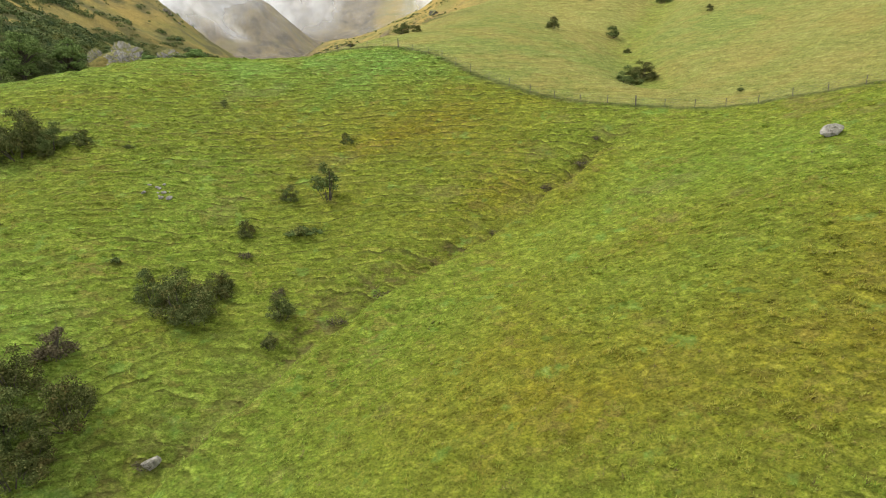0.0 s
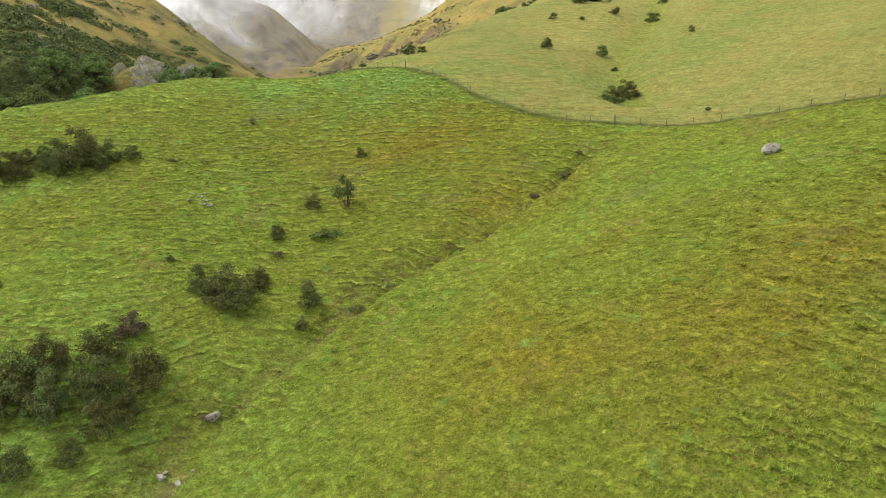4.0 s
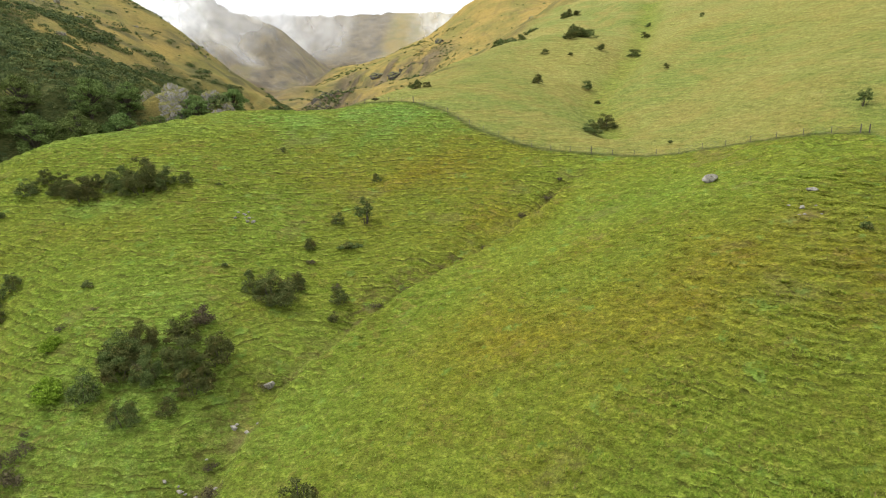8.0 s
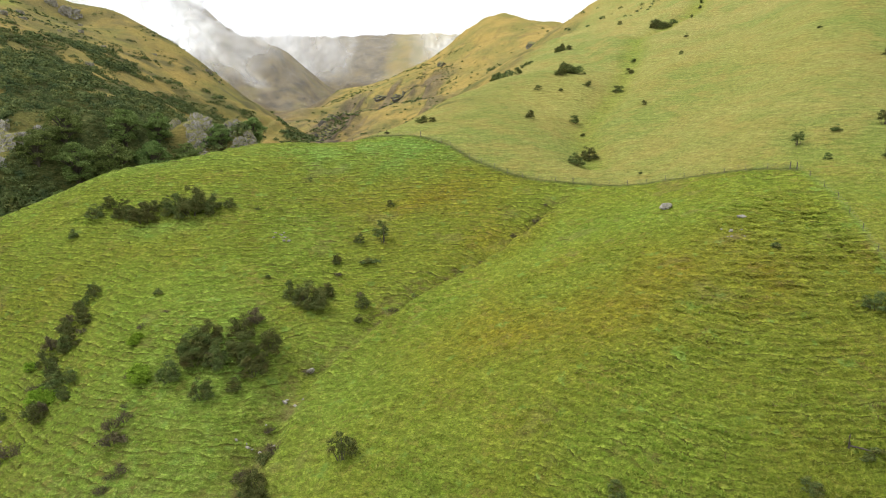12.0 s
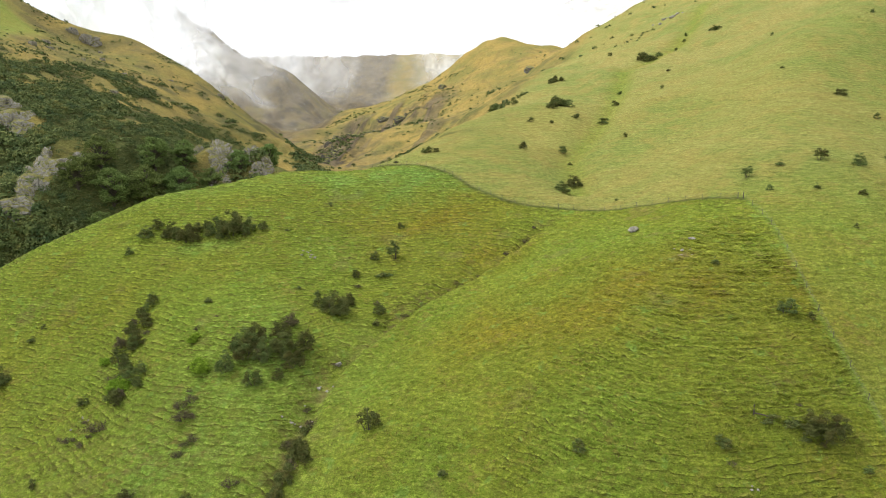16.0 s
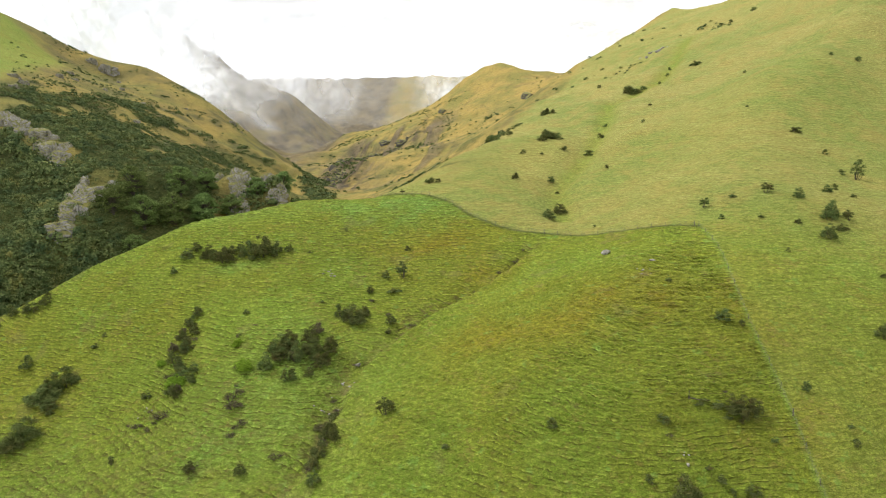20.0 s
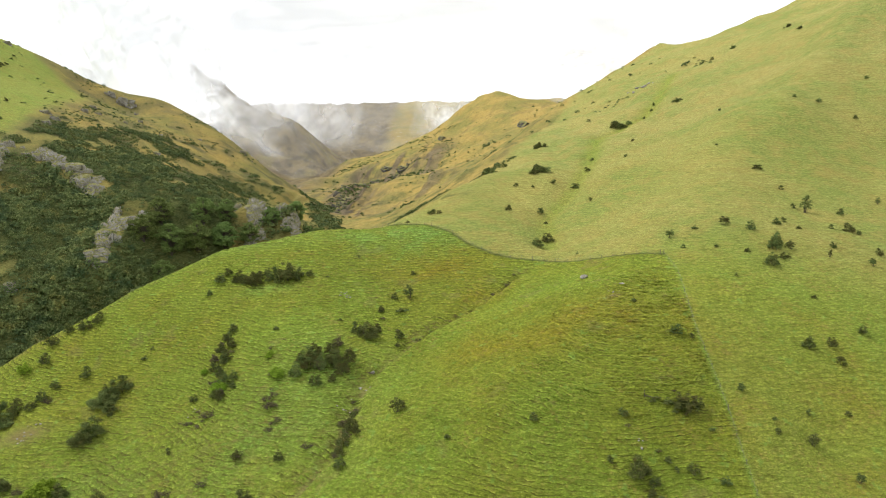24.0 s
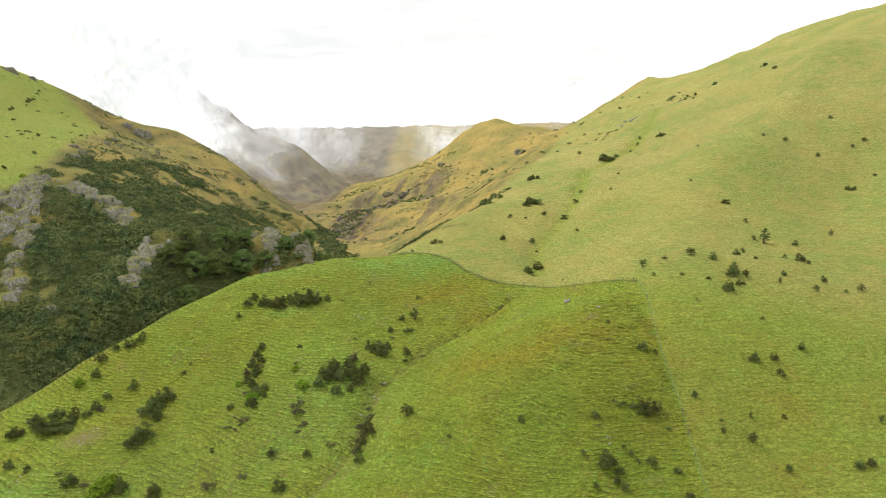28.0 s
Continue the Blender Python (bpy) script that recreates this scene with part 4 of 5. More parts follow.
SHRUBS["gully"] = [(-24, 110.2, 4.5, "m"), (-22.1, 82.5, 2.9, "m"), (-21.9, 85.3, 3.7, "m"), (-20.8, 123.2, 6.5, "m"), (-20.7, 89.2, 3.3, "m"), (-20.1, 95.3, 2.8, "d"), (-18.6, 127.3, 2.4, "m"), (-18.4, 134.9, 2.3, "m"), (-17.7, 131.8, 1.5, "d"), (-15, 140.5, 2.3, "m"), (-13.2, 126.5, 1.9, "d"), (-12.7, 120.7, 1.8, "m"), (-12.4, 135.2, 3.5, "l"), (-12.3, 123.6, 3.2, "m"), (-10.7, 89.9, 2.6, "t"), (-10.5, 140.8, 2.9, "t"), (-10, 153.2, 2, "m")]
SHRUBS["valley"] = [(-125.4, 109.3, 4.9, "m"), (-123, 114.6, 5, "m"), (-117.6, 95.6, 3.3, "m"), (-117.1, 115.9, 5.1, "m"), (-116.8, 110.1, 8.2, "m"), (-116.6, 127.2, 4.7, "g"), (-113.6, 135.2, 4.1, "m"), (-112.1, 128.9, 4, "m"), (-111.5, 93.2, 1.8, "m"), (-111.1, 108.8, 6.5, "m"), (-111.1, 114.6, 4.4, "m"), (-111, 139.3, 3.8, "m"), (-105.9, 138.6, 4.5, "m"), (-105.5, 116.6, 3.7, "m"), (-104.1, 120.5, 3.1, "m"), (-102.7, 139.9, 3.8, "m"), (-97.5, 123.1, 4.2, "m"), (-97.1, 87.8, 4.9, "m"), (-87.2, 112.1, 7.3, "m"), (-86.7, 85.8, 8.6, "g"), (-86.2, 99.6, 5.3, "m"), (-84.4, 102.3, 6.3, "m"), (-84, 116.1, 6.8, "m"), (-83.1, 108.3, 1.6, "m"), (-82.2, 85.3, 4.3, "m"), (-82.2, 125.1, 1.7, "m"), (-81, 127, 1, "m")]
SHRUBS["knob"] = [(0.2, 81.4, 1.3, "m"), (17.4, 79, 2.1, "m"), (30.4, 69.6, 1.5, "m"), (31.8, 64, 1.7, "m"), (34.5, 76.8, 2.1, "m"), (35, 75.1, 1.5, "d"), (35.2, 67.7, 4.3, "m"), (36.6, 64.9, 2.5, "m"), (37.8, 66.5, 2.2, "m"), (38.3, 63.7, 1.7, "m"), (39.8, 71.4, 1, "m"), (41.2, 70, 1.5, "m"), (41.3, 79.3, 2, "l"), (42.5, 68.7, 1, "m"), (45.2, 68.6, 2.8, "m"), (45.2, 106.6, 1.4, "m"), (45, 77.2, 1.1, "m"), (46.9, 76.6, 0.9, "m"), (44.2, 78.6, 1.9, "m"), (46.3, 78.2, 1.8, "m"), (46, 81.1, 1, "d"), (46.1, 78, 3.3, "m"), (47.6, 77.4, 4.2, "m"), (49.5, 78, 2.6, "m"), (50.5, 66.4, 2.2, "m"), (51.1, 74.2, 1.3, "m"), (51.3, 62, 1.7, "m"), (51.5, 95.4, 2.9, "m"), (54.8, 94.3, 1.2, "m"), (60.7, 83.1, 2.1, "m")]
SHRUBS["hill_near"] = [(42, 155.4, 1, "m"), (64.1, 74.4, 1.1, "m"), (64.8, 77.3, 1.1, "m"), (66.3, 141.4, 2.3, "t"), (67, 132.8, 1.3, "m"), (70.9, 74.7, 2.4, "t"), (73.6, 81.3, 1.2, "m"), (74, 115.6, 1, "m"), (74, 142.9, 1.5, "m"), (75.1, 130.2, 1.3, "m"), (76.3, 68.4, 1.8, "t"), (80.8, 94.4, 3.3, "m"), (81.9, 81.4, 1.1, "m"), (82.1, 126.6, 1.4, "m"), (82.3, 142, 2.5, "t"), (85.9, 120.7, 3.8, "m"), (86.2, 91.1, 1.8, "m"), (86.6, 95, 3, "m"), (88.5, 138.3, 3, "m"), (90.1, 108.5, 1.1, "m"), (90.2, 123.8, 2.4, "m"), (90.3, 128.2, 5.4, "m"), (92, 124.5, 1.4, "m"), (92.2, 130.9, 3.6, "m"), (92.9, 69.6, 2.8, "m"), (95, 128.6, 2.5, "t"), (95.7, 69.8, 2.6, "m"), (95.9, 99.1, 2.5, "m"), (98.7, 143.6, 2.7, "m"), (102.3, 146, 1.6, "m")]
SHRUBS["hill_near_b"] = [(104.5, 126.5, 1.2, "t"), (104.5, 142, 1.1, "m"), (104.6, 80.1, 1.6, "m"), (108.8, 132.1, 2.2, "m"), (114.1, 162.1, 1.9, "m"), (114.8, 124.1, 1.8, "t"), (115.6, 158.5, 3.7, "t"), (116.4, 145.8, 1.6, "m"), (117.1, 193.4, 3.3, "m"), (118.3, 178.4, 1.8, "m"), (121, 130.8, 2.4, "m"), (121.3, 144.8, 3.5, "m"), (123, 143, 1.7, "m"), (124.5, 125.2, 1.4, "m"), (128.1, 160.1, 2.9, "m"), (130.9, 127, 1.8, "t"), (149.5, 173.8, 1.8, "t")]
SHRUBS["hill_upper"] = [(-13.6, 189.1, 1.4, "m"), (-4.9, 196.9, 3.4, "m"), (-2, 196.8, 2.2, "m"), (24, 282.8, 12.7, "l"), (25, 201.7, 2.7, "m"), (31.4, 231.3, 1.9, "m"), (31.8, 171.1, 4.8, "m"), (32.6, 297, 4, "m"), (36.7, 179.1, 4.9, "m"), (38.1, 206, 3, "m"), (38.5, 230.2, 2.7, "l"), (39, 197.2, 1.4, "m"), (43.5, 246.1, 13.1, "m"), (47.7, 233.6, 2.7, "m"), (54.6, 316.5, 10.4, "m"), (57.1, 231, 3.5, "m"), (58.1, 205.8, 1.7, "m"), (68.6, 258.2, 3, "m"), (75.1, 277.4, 2.5, "m"), (86.6, 258.8, 1.8, "m"), (96.9, 380, 3.2, "m"), (98.8, 286.7, 1.9, "m"), (106.9, 341.5, 13.3, "m"), (112.5, 218.4, 1.3, "m"), (124.2, 350.1, 2.3, "m"), (132.1, 360, 2.3, "m"), (138.6, 374.6, 2.8, "m"), (144.1, 350.3, 7.5, "m"), (145.6, 292.5, 1.6, "m"), (162, 251, 2, "m")]
SHRUBS["hill_upper_b"] = [(172.4, 249.5, 2.9, "m"), (182.3, 238.1, 2.5, "m"), (183, 215, 5.6, "m"), (199.1, 221.6, 1.6, "m"), (200.4, 433.8, 3.6, "m"), (205, 247, 2.6, "m"), (209.2, 272.6, 2.4, "m"), (213.2, 250.5, 2.3, "m"), (217.6, 437.7, 4.5, "m"), (233.2, 377.7, 3.2, "m"), (236.7, 398.8, 6.7, "m")]
SHRUBS["thicket"] = [(-32.6, 110.4, 4.6, "m"), (-28.6, 111.9, 4.2, "m"), (-36.1, 103.9, 3.8, "m"), (-25.1, 105.4, 3.6, "m"), (-30.6, 100.9, 3.2, "m"), (-33.6, 107.9, 5, "m"), (-57, 121, 3.6, "m"),
                     (-60, 117, 3.2, "p"), (-56, 110.5, 3.6, "m"), (-54, 103.5, 3, "m"), (-19, 126.5, 3.4, "m"), (-24, 124.5, 3.6, "m"), (-45, 147.5, 5, "m"), (-62, 148.5, 3.6, "m"),
                     (-22.5, 92, 3, "d"), (-19.5, 87.5, 2.8, "m"), (-41.5, 98.5, 2.6, "d"), (-39, 90.5, 2.2, "d")]
SHRUBS["meadow_row"] = [(-304, 368, 3, "m"), (-307, 377, 2.6, "m"), (-311, 386, 3.4, "m"), (-314, 397, 2.8, "m"), (-318, 408, 3.2, "m"), (-322, 419, 3.8, "m"), (-324, 428, 3, "m"), (-327, 440, 3.4, "m"), (-331, 452, 3, "m"), (-335, 462, 3.6, "m"), (-339, 474, 3.2, "m"), (-330, 396, 2.4, "m"), (-288, 352, 2.4, "m"), (-262, 330, 2.6, "m"), (-240, 300, 2.8, "m"), (-222, 256, 3.6, "g"), (-226, 248, 3.2, "m"), (-236, 262, 2.6, "m")]
SHRUBS["gully_brush"] = [(3, 131.8, 1.8, "d"), (-3.5, 127.2, 2, "d"), (8, 135.8, 1.9, "d"), (14, 140.2, 1.7, "d"), (18.5, 143.5, 2, "d"), (-7.5, 123.5, 1.8, "d"), (21, 146.5, 1.6, "d"), (-18.5, 108.5, 1.4, "d"), (-21.5, 99, 1.8, "d")]

# thickets that run on down their hollows: a line on the plan, step, least and most width, kinds in turn
THICKETS = [([(-59.5, 126), (-58, 118), (-57, 110), (-54.5, 103)], 1.5, 1.8, 3.4, "mmpmd"), ([(-88, 117), (-85, 111)], 1.7, 2.4, 4.0, "mmm"),
            ([(-21.5, 94), (-21.8, 86), (-23.5, 79)], 1.4, 1.4, 2.8, "mdm"), ([(-42, 106), (-40, 98), (-38, 90)], 2.8, 1.4, 2.6, "d"), ([(-36, 109), (-30, 107), (-24, 107)], 1.6, 2.2, 3.6, "mmmp"),
            ([(-23, 125), (-19, 123)], 1.2, 2.0, 3.2, "m"), ([(-66, 150), (-56, 148), (-45, 147)], 2.4, 1.8, 3.2, "m"), ([(-100, 90), (-92, 86), (-84, 84)], 2.0, 1.6, 3.0, "dgm"),
            ([(-61, 101), (-58, 98), (-55, 96)], 1.3, 1.2, 2.2, "d"), ([(-122, 112), (-112, 111), (-104, 116)], 2.2, 2.0, 4.0, "mdm")]


def fill_thickets():
    rng = random.Random(77)
    for i, (line, step, low, high, kinds) in enumerate(THICKETS):
        SHRUBS["thicket_fill_%d" % i] = [(x + rng.gauss(0, 0.8), y + rng.gauss(0, 0.8), rng.uniform(low, high), kinds[k % len(kinds)]) for k, (x, y) in enumerate(along(line, 1.25 * step))]


fill_thickets()
build_shrubs()


# ---- fences ----
def post_mesh(radius, tall):
    v, f = tube([(0, 0, -0.3), (0, 0, tall - 0.02), (0, 0, tall)], [radius, radius * 0.95, radius * 0.7], 8)
    return mesh_from("post", v, f, [POST])


def build_fence(line, step, label, seed):
    rng = random.Random(seed)
    root = new("fence")
    spots = along(line, step)
    zs = height([p[0] for p in spots], [p[1] for p in spots])
    thin, thick = post_mesh(0.045, 1.05), post_mesh(0.09, 1.25)
    root.location = (*spots[0], zs[0])
    tops = []
    for i, ((x, y), z) in enumerate(zip(spots, zs)):
        big = i % 12 == 0 or i == len(spots) - 1
        lean = Euler((rng.uniform(-0.06, 0.06), rng.uniform(-0.06, 0.06), rng.uniform(0, 3)))
        post = part("strainer_post" if big else "post", thick if big else thin, root)
        post.location, post.rotation_euler = Vector((x, y, z)) - root.location, lean
        tops.append(Vector((x, y, z)) - root.location)
    for level in (0.2, 0.4, 0.6, 0.8, 0.98):
        v, f = tube([p + Vector((0, 0, level)) for p in tops], [0.006] * len(tops), 3)
        part("wire", mesh_from("wire", v, f, [WIRE]), root)
    tagged(root, label, "fence")


build_fence(FENCE, 3.6, "post and wire fence along the brow of the paddock", 3)
build_fence(FENCE_DOWN, 4.5, "post and wire fence running straight down the slope", 4)


# ---- stones and crags ----
def crag_mesh(seed, rough=0.25, ribs=0.0, detail=3, mat=None):
    """A stone one metre across, broken along flat joints; ribs makes the joints steep, with clefts between slabs."""
    rng = random.Random(seed)
    bm = bmesh.new()
    bmesh.ops.create_icosphere(bm, subdivisions=detail, radius=0.5)
    off = Vector((seed * 3.1, seed * 1.7, seed * 0.9))
    joints = []
    for i in range(15):
        a, up = rng.uniform(0, 6.28), rng.uniform(-0.25, 0.5) if ribs else rng.uniform(-0.7, 0.9)
        joints.append((Vector((math.cos(a), math.sin(a), up)).normalized(), rng.uniform(0.27, 0.46)))
    joints += [(Vector((rng.uniform(-0.5, 0.5), rng.uniform(-0.6, 0.2), 1)).normalized(), rng.uniform(0.36, 0.48)) for i in range(3)]
    for v in bm.verts:
        n = v.co.normalized()
        r = min(0.62, min(h / max(n.dot(d), 0.05) for d, h in joints))
        r += rough * 0.18 * noise.noise(n * 2.4 + off) + rough * 0.16 * noise.noise(n * 6.0 + off)
        if ribs:
            cleft = noise.noise(Vector((n.x * 5.5, n.y * 5.5, n.z * 0.9)) + off)
            r -= ribs * (0.30 * max(0.0, 0.16 - abs(cleft)) / 0.16) + 0.05 * math.floor(noise.noise(Vector((n.x * 3, n.y * 3, n.z * 2.2)) + off) * 4) / 4
        v.co = n * max(r, 0.12)
    me = bpy.data.meshes.new("stone")
    bm.to_mesh(me)
    bm.free()
    me.materials.append(mat or SCHIST)
    return me


def place_stone(name, me, x, y, size, label, cat, sink=0.3, turn=0.0, group="", lean=0.0):
    ob = new(name, me)
    z = ground_z(x, y)
    ob.matrix_basis = Matrix.Translation((x, y, z + size[2] * (0.5 - sink))) @ Matrix.Rotation(radians(turn), 4, "Z") @ Matrix.Rotation(radians(lean), 4, "X") @ Matrix.Diagonal((*size, 1))
    return tagged(ob, label, cat, group)


BOULDERS = [crag_mesh(3, 0.22), crag_mesh(4, 0.25), crag_mesh(5, 0.2)]
place_stone("boulder", BOULDERS[0], 38.5, 128.8, (2.6, 1.7, 1.3), "large pale grey boulder half sunk in grass", "boulder", 0.25, 20)
place_stone("boulder", BOULDERS[1], -18.0, 108.8, (1.3, 0.9, 0.9), "pale grey boulder beside the gully", "boulder", 0.25, 50)
place_stone("boulder", BOULDERS[2], 45.4, 116.8, (1.9, 1.2, 0.8), "flat pale boulder on the shoulder of the knoll", "boulder", 0.35, 5)
rs = random.Random(12)
for x, y, spread, count, what in ((41.6, 112.5, 2.2, 7, "small pale stone on the worn slope"), (-29.4, 140.6, 1.6, 11, "small grey stone of a bare outcrop"),
                                  (-22.5, 97, 2.4, 9, "small stone in the gully bed"), (-19.5, 104, 1.5, 6, "small stone in the gully bed"),
                                  (-102, 104.5, 3.5, 10, "small stone of a bare scree patch"), (37, 72.5, 0.8, 4, "small pale stone on the worn slope"),
                                  (-60, 102, 1.8, 5, "small grey stone between dead twigs"), (-110, 88, 4, 6, "white stone on the valley floor"), (146, 430, 9, 12, "grey stone of a scab of rock high on the hill")):
    for i in range(count):
        s = rs.uniform(0.25, 0.7) * (4 if y > 400 else 1)
        place_stone("stone", BOULDERS[i % 3], x + rs.uniform(-spread, spread), y + rs.uniform(-spread, spread), (s * 1.3, s, s * 0.7), what, "stone", 0.35, rs.uniform(0, 180), "stones on the slopes")

CRAGS = [crag_mesh(11 + i, 0.24, 0.24, 4, CLIFF_ROCK) for i in range(5)]
SLATES = [crag_mesh(41 + i, 0.3, 0.36, 3, DARK_ROCK) for i in range(4)]
cr = random.Random(31)
for line, count, size in CLIFFS:
    total = sum(math.dist(a, b) for a, b in zip(line[:-1], line[1:]))
    for x, y in along(line, total / (1.3 * count)):
        s = size * cr.uniform(0.35, 1.25)
        px, py = x + cr.uniform(-4.5, 4.5), y + cr.uniform(-5, 5)
        z0, zx, zy = land([px, px + 2, px], [py, py, py + 2])
        face = math.degrees(math.atan2(zy - z0, zx - z0)) - 90
        place_stone("crag", CRAGS[cr.randrange(5)], px, py, (s * cr.uniform(0.8, 1.6), s * cr.uniform(0.5, 0.8), s * cr.uniform(0.7, 1.35)),
                    "grey-brown ribbed crag with tussock on its ledges", "crag", 0.55, face + cr.uniform(-25, 25), "crags of the gorge wall", cr.uniform(-32, -12))
for x, y, w, d, h in ((-281, 518, 22, 14, 14), (-238, 336, 9, 6, 4), (-229, 330, 8, 6, 4), (-226, 318, 7, 5, 4), (-366, 466, 16, 9, 7), (-356, 480, 10, 7, 5), (-296, 522, 14, 10, 9)):
    place_stone("crag", CRAGS[int(-x) % 4], x, y, (w, d, h), "grey rock outcrop on the tussock ridge", "crag", 0.5, 15, "outcrops on the ridges")
for x, y, w, d, h in ((-73, 806, 22, 14, 9), (-49, 785, 26, 12, 10), (-99, 757, 22, 16, 12), (102, 760, 24, 16, 12), (-2, 878, 18, 12, 9), (-88, 775, 20, 12, 10)):
    place_stone("crag", SLATES[int(abs(x)) % 4], x, y, (w, d, h), "dark rock band on the golden hill", "crag", 0.5, 35, "outcrops on the ridges")


for i, (x, y) in enumerate(along(BAND, 7)):
    w = cr.uniform(6, 12)
    place_stone("crag", SLATES[i % 4], x + cr.uniform(-9, 9), y + cr.uniform(-6, 6), (w, w * 0.7, w * cr.uniform(0.5, 0.8)), "dark rock rib breaking through the tussock of the golden hill", "crag", 0.55, cr.uniform(0, 180), "outcrops on the ridges")
for i in range(26):
    x, y = cr.uniform(-290, -120), cr.uniform(290, 530)
    if side_of_line(np.array([x]), np.array([y]), MEADOW_EDGE)[0] < -6 and land([x], [y])[0] > 92:
        w = cr.uniform(2.5, 7)
        place_stone("crag", CRAGS[i % 5], x, y, (w * 1.3, w * 0.8, w * 0.7), "grey rock outcrop on the tussock ridge", "crag", 0.5, cr.uniform(0, 180), "outcrops on the ridges")


# ---- a fallen limb on the paddock ----
def build_fallen_limb(x, y):
    z, z2 = ground_z(x, y), ground_z(x + 2.3, y - 0.6)
    root = new("fallen_tree")
    root.location = (x, y, z)
    v, f = tube([(0, 0, -0.15), (0.03, 0, 0.5), (-0.02, 0.02, 1.15), (0.05, 0, 1.45)], [0.13, 0.11, 0.09, 0.03], 7)
    part("stump", mesh_from("stump", v, f, [BARK]), root, "broken upright grey stump")
    v, f = tube([(0.05, 0, 0.22), (1.0, -0.25, 0.28 + (z2 - z) * 0.4), (2.3, -0.6, 0.25 + z2 - z)], [0.10, 0.08, 0.05], 6)
    part("limb", mesh_from("limb", v, f, [BARK]), root, "grey limb lying on the grass")
    rng = np.random.RandomState(9)
    lobes = [(2.3 + dx, -0.6 + dy, 0.35 + z2 - z, 0.38, 0.3) for dx, dy in ((0, 0), (0.5, -0.1), (-0.4, 0.15), (0.25, 0.3))]
    v, q = leaf_shell(rng, lobes, 900, 0.05)
    part("crown", mesh_fast("crown", v, q, LEAF_DARK), root, "dark leaves at the end of the limb")
    tagged(root, "fallen grey tree limb beside its stump on grass", "fallen tree")


build_fallen_limb(39.7, 79.9)


# ---- tall trees along the gorge ----
def make_tree(seed):
    rng = np.random.RandomState(seed)
    root = new("tree")
    lobes = []
    for i in range(64):
        a, u = rng.uniform(0, 6.28), rng.uniform(-0.8, 1.0)
        rr = 0.36 * math.sqrt(1 - u * u) * rng.uniform(0.15, 1.1) ** 0.6
        z = 0.50 + 0.40 * u * rng.uniform(0.85, 1.1)
        r = rng.uniform(0.07, 0.15)
        lobes.append((rr * math.cos(a), rr * math.sin(a), z, r, r * 0.75))
    pieces = [tube([(0, 0, -0.1), (0.01, 0.0, 0.35), (0.0, 0.02, 0.85)], [0.045, 0.035, 0.01], 7)]
    for x, y, z, r, rz in lobes:
        pieces.append(tube([(0, 0, z * 0.5), (x * 0.5, y * 0.5, z * 0.8), (x, y, z)], [0.016, 0.01, 0.004], 4))
    v, f = gather(pieces)
    part("trunk", mesh_from("trunk", v, f, [BARK]), root)
    v, q = leaf_shell(rng, lobes, 13000, 0.0125, 0.6, 0.9)
    part("crown", mesh_fast("crown", v, q, LEAF_TREE), root)
    return root


TREES = [make_tree(80 + i) for i in range(3)]
for i, (x, y, s) in enumerate(((-121, 233, 14), (-112, 241, 15), (-103, 250, 14), (-114, 253, 13), (-94, 258, 11), (-128, 240, 13), (-131, 229, 12), (-106, 262, 12),
                               (-86, 270, 10), (-78, 286, 12), (-70, 300, 12), (-66, 312, 11), (-72, 318, 12), (-120, 222, 11), (-64, 296, 10), (-76, 306, 11))):
    m = Matrix.Translation((x, y, ground_z(x, y) - 0.1 * s)) @ Matrix.Rotation(i * 1.7, 4, "Z") @ Matrix.Diagonal((s * 1.15, s * 1.15, s * 1.1, 1))
    tagged(copy_thing(TREES[i % 3], m), "tall dark green broadleaf tree at the foot of the crags", "tree", "trees along the gorge")
for t in TREES:
    for o in (*t.children_recursive, t):
        bpy.data.objects.remove(o)


# ---- scrub on the gorge wall and the far slopes ----
def build_scrub(name, label, xs, ys, count, keep, size, leaves, seed, mat, leafy=0.8):
    rng = np.random.RandomState(seed)
    x, y = rng.uniform(*xs, count), rng.uniform(*ys, count)
    z = height(x, y)
    ok = keep(x, y, z) > rng.uniform(0, 1, count)
    x, y, z = x[ok], y[ok], z[ok]
    w = rng.uniform(*size, len(x)) * (1 + 0.5 * vnoise(x / 15, y / 15))
    d = rng.normal(size=(len(x), leaves, 3))
    d /= np.linalg.norm(d, axis=2, keepdims=True)
    d[..., 2] = np.abs(d[..., 2]) * 0.85
    c = np.stack([x, y, z], 1)[:, None] + d * w[:, None, None] * rng.uniform(0.42, 0.56, (len(x), leaves, 1))
    s = (leafy / math.sqrt(leaves)) * w[:, None, None] * rng.uniform(0.6, 1.4, (len(x), leaves, 1))
    up = d + rng.normal(size=d.shape) * 0.28
    a = np.cross(up, rng.normal(size=d.shape))
    a /= np.linalg.norm(a, axis=2, keepdims=True)
    b = np.cross(up, a)
    b /= np.linalg.norm(b, axis=2, keepdims=True)
    v = np.stack([c - a * s - b * s * 0.6, c + a * s - b * s * 0.6, c + b * s], 2).reshape(-1, 3)
    ob = new(name, mesh_fast(name, v, np.arange(len(v)).reshape(-1, 3), mat))
    return tagged(ob, label, "scrub", kind="stuff")


def gorge_cover(x, y, z):
    m = masks(x, y, z)
    patchy = ramp(fbm(x / 26 + 5, y / 26, 3), -1.0, -0.25)
    meadow = ramp(side_of_line(x, y, MEADOW_EDGE), -4, 4)
    patchy = patchy * scrub_zone(x, y, m)
    return m["gorge"] * (1 - meadow) * ramp(126 + 22 * m["n2"] - z, 0, 16) * patchy * ramp(-x, 55, 75)


